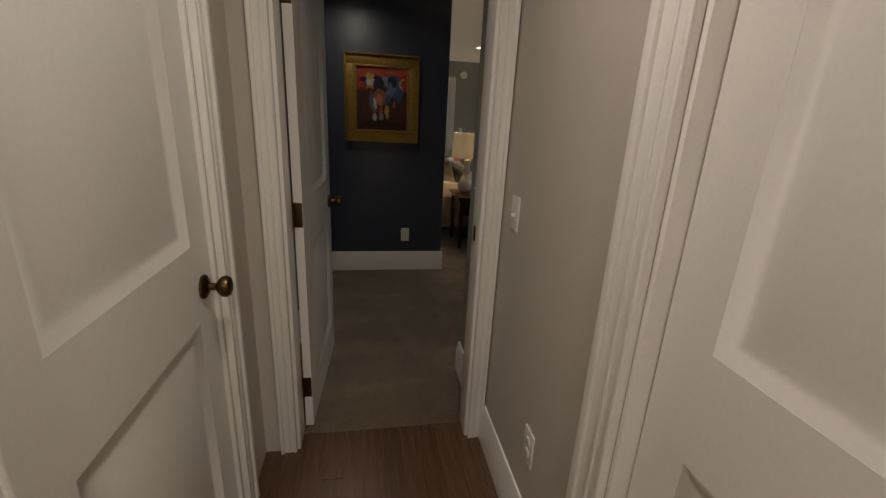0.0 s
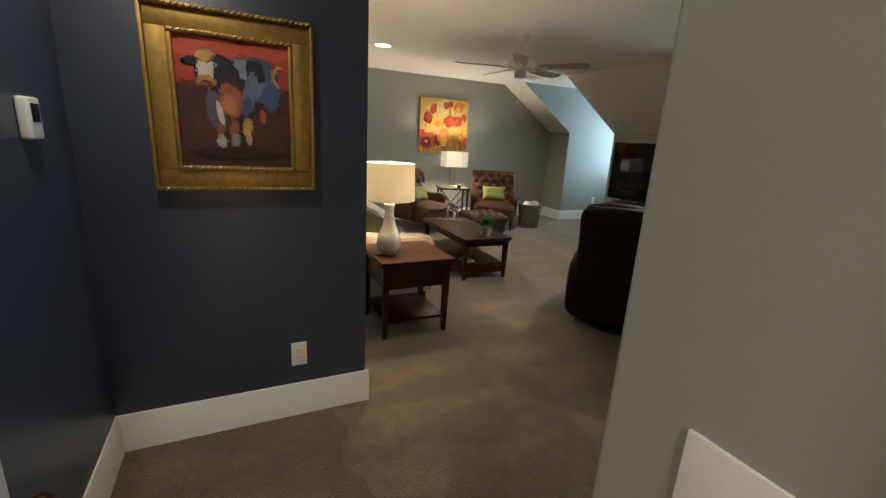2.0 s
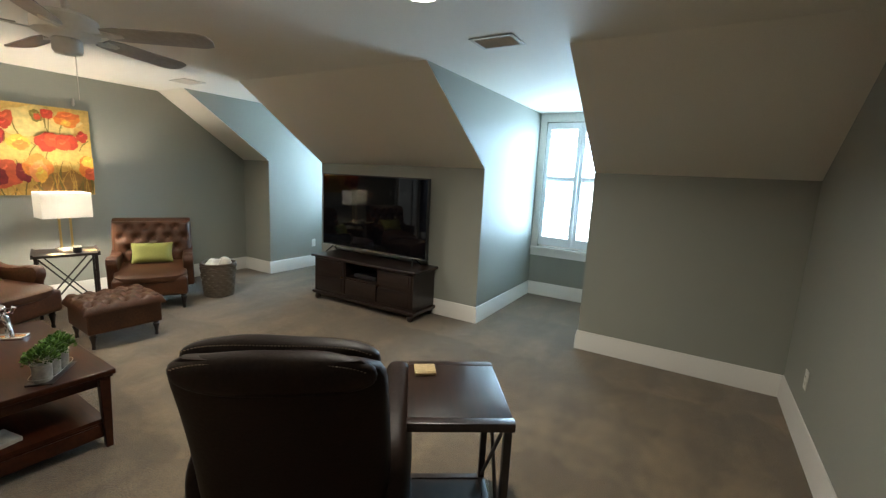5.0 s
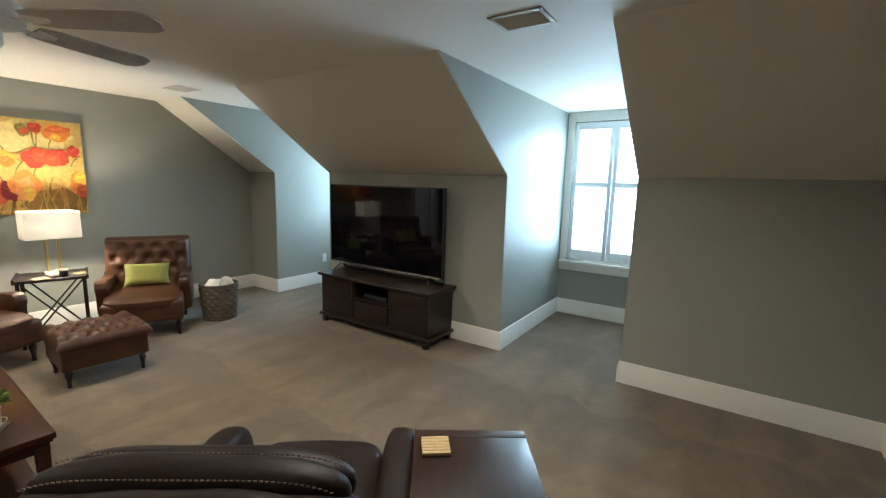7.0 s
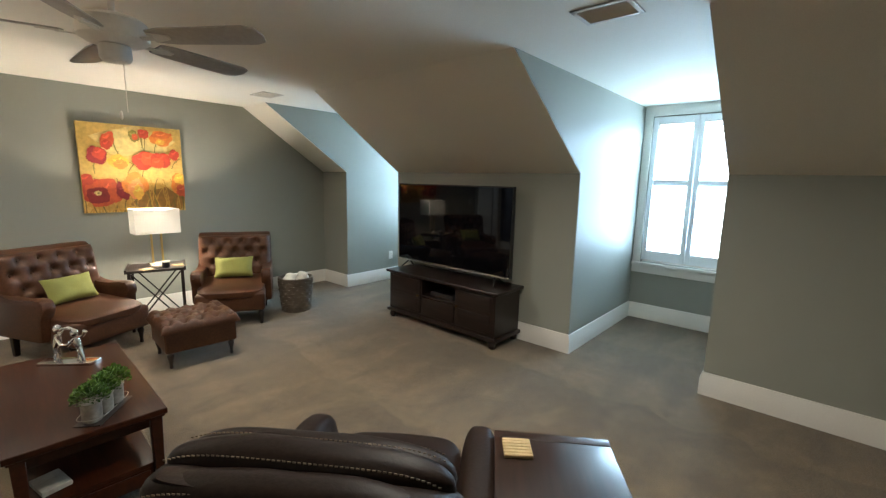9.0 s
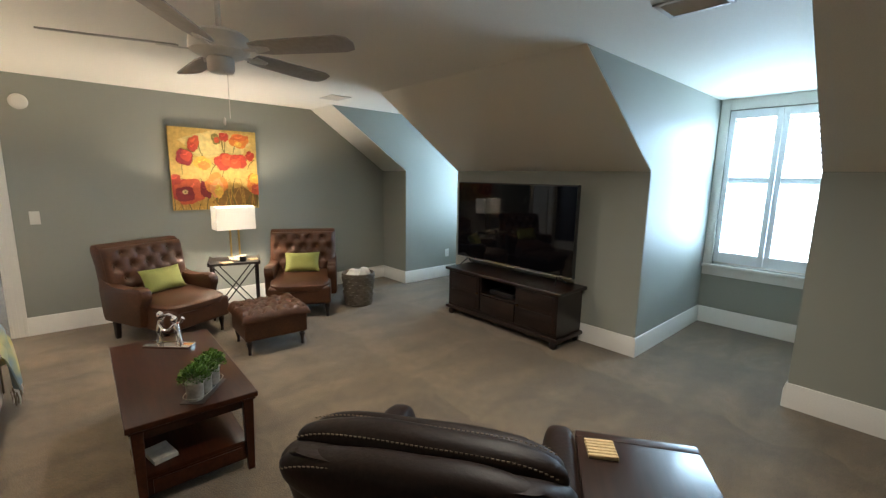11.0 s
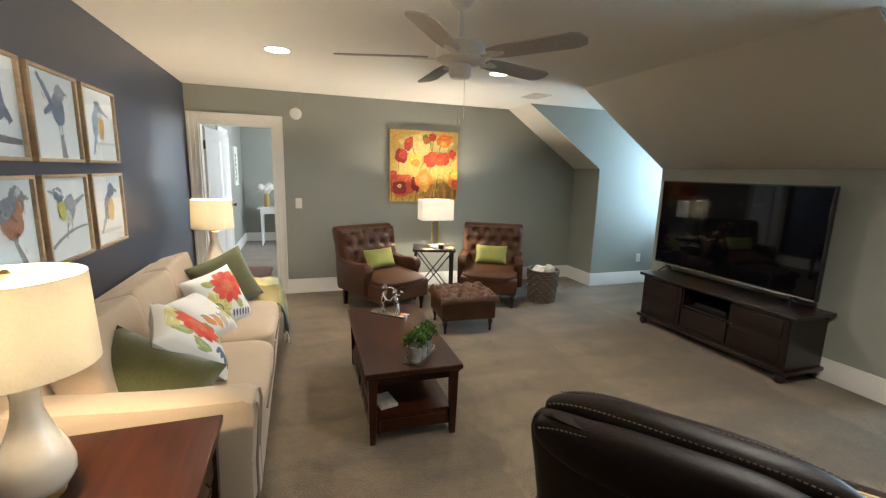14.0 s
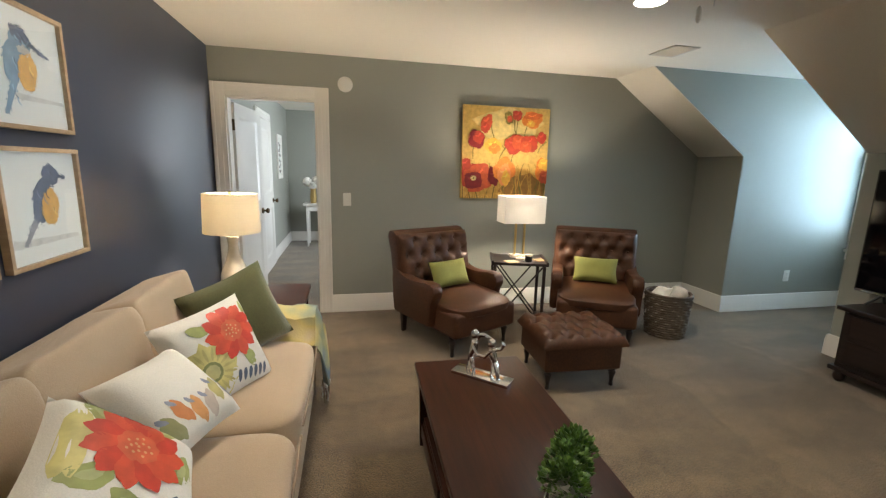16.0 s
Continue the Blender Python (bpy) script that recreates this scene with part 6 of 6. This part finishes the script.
for p, q in (((-0.225, -0.735, 0.11), (0.235, 0.735, 0.14)), ((-0.225, -0.735, 0.14), (0.235, -0.705, 0.553)), ((-0.225, 0.705, 0.14), (0.235, 0.735, 0.553)), ((0.215, -0.705, 0.14), (0.235, 0.705, 0.553)), ((-0.215, -0.26, 0.14), (0.215, -0.235, 0.553)), ((-0.215, 0.235, 0.14), (0.215, 0.26, 0.553)), ((-0.215, -0.235, 0.345), (0.215, 0.235, 0.365))):
    put_box(bm, p, q)
part("carcass", bm, ESPR, cn)
part("plinth", box((-0.25, -0.765, 0.075), (0.245, 0.765, 0.112), 0.008), ESPR, cn)
for s in (-1, 1):
    d = part("cabinet_door", box((-0.232, min(s * 0.25, s * 0.715), 0.145), (-0.215, max(s * 0.25, s * 0.715), 0.545), 0.003), ESPR, cn)
    for z0, z1 in ((0.165, 0.33), (0.365, 0.525)):
        part("door_panel", box((-0.238, min(s * 0.29, s * 0.68), z0), (-0.230, max(s * 0.29, s * 0.68), z1), 0.006), ESPR, d)
    part("knob", lathe([(0.012, 0), (0.007, 0.008), (0.014, 0.018), (0.006, 0.026)], 12, pose(-0.235, s * 0.275, 0.35, 0, -90, 0)), BRASS, d, "dark knob")
    for x in (-0.21, 0.20):
        part("bun_foot", lathe([(0.022, 0.0), (0.034, 0.012), (0.040, 0.035), (0.034, 0.06), (0.026, 0.076)], 18, pose(x, s * 0.70, 0)), ESPR, cn)
part("drawer_front", box((-0.232, -0.232, 0.145), (-0.215, 0.232, 0.340), 0.003), ESPR, cn)
part("cable_box", box((-0.15, -0.16, 0.366), (0.05, 0.16, 0.41), 0.004), BLACKP, cn)

# woven basket with towels
wb = thing("laundry_basket", pose(5.09, 9.44, 0) @ Matrix.Diagonal((0.93, 0.93, 1.0, 1)), "round woven grey-brown basket with towels inside", "basket")
for k in range(9):
    bm = bmesh.new()
    z, r = 0.025 + k * 0.042, 0.168 + 0.004 * k
    for s in (0, 1):
        pts = [((r + 0.008 * math.sin(12 * a / 72 * 6.2832 + math.pi * (k + s))) * math.cos(a / 72 * 6.2832), (r + 0.008 * math.sin(12 * a / 72 * 6.2832 + math.pi * (k + s))) * math.sin(a / 72 * 6.2832), z + 0.011 * (2 * s - 1)) for a in range(73)]
        put_tube(bm, pts, 0.0125, 6)
    part("woven_band", bm, WICKER, wb)
for k in range(24):
    a = k / 24 * 6.2832
    part("stake", tube([(0.166 * math.cos(a), 0.166 * math.sin(a), 0.005), (0.200 * math.cos(a), 0.200 * math.sin(a), 0.39)], 0.006, 6), WICKER, wb)
part("bottom", lathe([(0.165, 0.0), (0.168, 0.012), (0.02, 0.014)], 32), WICKER, wb)
part("rim", tube([(0.203 * math.cos(a / 36 * 6.2832), 0.203 * math.sin(a / 36 * 6.2832), 0.395) for a in range(37)], 0.013, 8), WICKER, wb)
for k, (dx, dy, c_) in enumerate(((-0.05, 0.02, LINENW), (0.06, -0.03, paint(0.50, 0.47, 0.42)))):
    tagged(part("folded_towel", puff(0.19, 0.14, 0.36, 4.5, 0, 32, 28, 0.06, 20 + k), c_, m=pose(5.09 + dx, 9.44 + dy, 0.275, 8 * k, 10, 30 * k)), "crumpled pale towel in the basket", "towel", "towels in the basket")

# ---- beyond the doorway ----
dk = thing("console_table", pose(2.0, 14.35, 0), "white painted console table by the far wall", "console table")
part("tabletop", box((-0.55, -0.22, 0.74), (0.55, 0.22, 0.77), 0.005), TRIM, dk)
part("apron", box((-0.50, -0.19, 0.64), (0.50, 0.19, 0.74), 0.003), TRIM, dk)
for sx in (-1, 1):
    for sy in (-1, 1):
        part("leg", leg_bm(sx * 0.48, sy * 0.17, 0, 0.66, 0.014, 0.022), TRIM, dk)
vs_ = thing("flower_vase", pose(1.62, 14.33, 0.77), "gold vase with white hydrangea blooms", "vase")
part("vase", lathe([(0.05, 0), (0.055, 0.01), (0.06, 0.12), (0.045, 0.24), (0.055, 0.27), (0.045, 0.27)], 24), GOLD, vs_)
rnd = random.Random(5)
for dx, dz in ((-0.10, 0.38), (0.06, 0.40), (0.0, 0.33)):
    bm = bmesh.new()
    for k in range(150):
        d = Vector((rnd.gauss(0, 1), rnd.gauss(0, 1), rnd.gauss(0, 1))).normalized()
        s = d.orthogonal().normalized() * 0.022
        p, w_ = d * 0.085 * rnd.uniform(0.85, 1.05), d.cross(s)
        bm.faces.new([bm.verts.new(p + s * a + w_ * c_) for a, c_ in ((1, 0), (0, 1), (-1, 0), (0, -1))])
    part("bloom", bm, LINENW, vs_, "round white bloom", pose(dx, 0, dz))
    part("stem", tube([(0, 0, 0.20), (dx * 0.6, 0, 0.30), (dx, 0, dz - 0.05)], 0.004, 6), LEAF, vs_)
fp = thing("canvas_painting", pose(2.10, FARY, 1.15), "small canvas of pink flowers on yellow", "painting")
cv = part("canvas", box((-0.28, -0.04, 0), (0.28, -0.002, 0.71), 0.003), paint(0.74, 0.68, 0.36), fp)
sh = [((0.78, 0.62, 0.20), blob(0, 0.18, 0.27, 0.17)), ((0.70, 0.66, 0.50), blob(0, 0.58, 0.22, 0.10))]
for x, z, r, col in ((-0.13, 0.52, 0.07, (0.50, 0.20, 0.34)), (0.12, 0.55, 0.08, (0.52, 0.22, 0.36)), (-0.02, 0.62, 0.06, (0.40, 0.42, 0.12)), (0.03, 0.36, 0.09, (0.60, 0.28, 0.42)), (0.16, 0.42, 0.07, (0.58, 0.25, 0.40)), (-0.14, 0.36, 0.08, (0.50, 0.52, 0.14)), (-0.03, 0.48, 0.07, (0.45, 0.46, 0.14)), (-0.18, 0.20, 0.05, (0.55, 0.50, 0.12)), (0.17, 0.18, 0.06, (0.62, 0.52, 0.10))):
    sh.append((col, blob(x, z, r, r, 0, 0.1, 6, 24, x * 7)))
for x in (-0.06, 0.0, 0.06):
    sh.append(((0.12, 0.16, 0.05), stroke(x, 0.04, x * 1.8, 0.34, 0.008, 0.1)))
brushed(cv, 0.04, sh, (0.278, 0.002, 0.708))
wa = thing("framed_print", pose(1.14, 13.75, 1.22, 0, 0, 90), "white framed print on the far side wall", "framed print")
for x0, x1, z0, z1 in ((-0.22, 0.22, 0, 0.04), (-0.22, 0.22, 0.66, 0.70), (-0.22, -0.18, 0.04, 0.66), (0.18, 0.22, 0.04, 0.66)):
    part("frame_rail", box((x0, -0.025, z0), (x1, -0.001, z1), 0.002), TRIM, wa)
cv = part("paper", box((-0.18, -0.012, 0.04), (0.18, -0.004, 0.66)), PAPER, wa)
brushed(cv, 0.012, [((0.22, 0.18, 0.16), blob(0.02 * math.sin(k * 3), 0.12 + 0.085 * k, 0.10, 0.025, 20 * math.sin(k * 2), 0.2, 3)) for k in range(6)], (0.17, 0.05, 0.65))
ch = thing("desk_chair", pose(2.55, 14.05, 0, 0, 0, 180), "dark wooden chair at the white console table", "chair")
part("seat", box((-0.21, -0.20, 0.43), (0.21, 0.20, 0.47), 0.008), ESPR, ch)
for sx in (-1, 1):
    part("front_leg", leg_bm(sx * 0.18, -0.17, 0, 0.43, 0.014, 0.018), ESPR, ch)
    part("back_post", leg_bm(sx * 0.18, 0.18, 0, 0.98, 0.015, 0.015), ESPR, ch)
part("backrest", box((-0.18, 0.17, 0.66), (0.18, 0.19, 0.96), 0.006), ESPR, ch)

# ---- hall planks ----
rnd = random.Random(2)
mesh_of = {}
px = 0.083
for i in range(int(0.95 / px) + 1):
    x = HALL_W + 0.001 + i * px
    y = -0.8 - rnd.random() * 0.8
    while y < 3.355:
        L = rnd.choice((0.9, 1.2, 1.5))
        y0, y1 = max(y, -0.8), min(y + L, 3.356)
        if y1 - y0 > 0.05:
            key = round(y1 - y0, 2)
            w = min(px - 0.0006, HALL_E - x - 0.001)
            if w > 0.02:
                if (key, round(w, 3)) not in mesh_of:
                    ob = part("plank", box((0, 0, -0.012), (w, y1 - y0 - 0.001, 0), 0.0008, 1), FLOORW, hall_floor)
                    mesh_of[(key, round(w, 3))] = ob.data
                else:
                    ob = new("plank", mesh_of[(key, round(w, 3))])
                    ob.parent = hall_floor
                ob.matrix_basis = pose(x, y0, 0)
        y += L
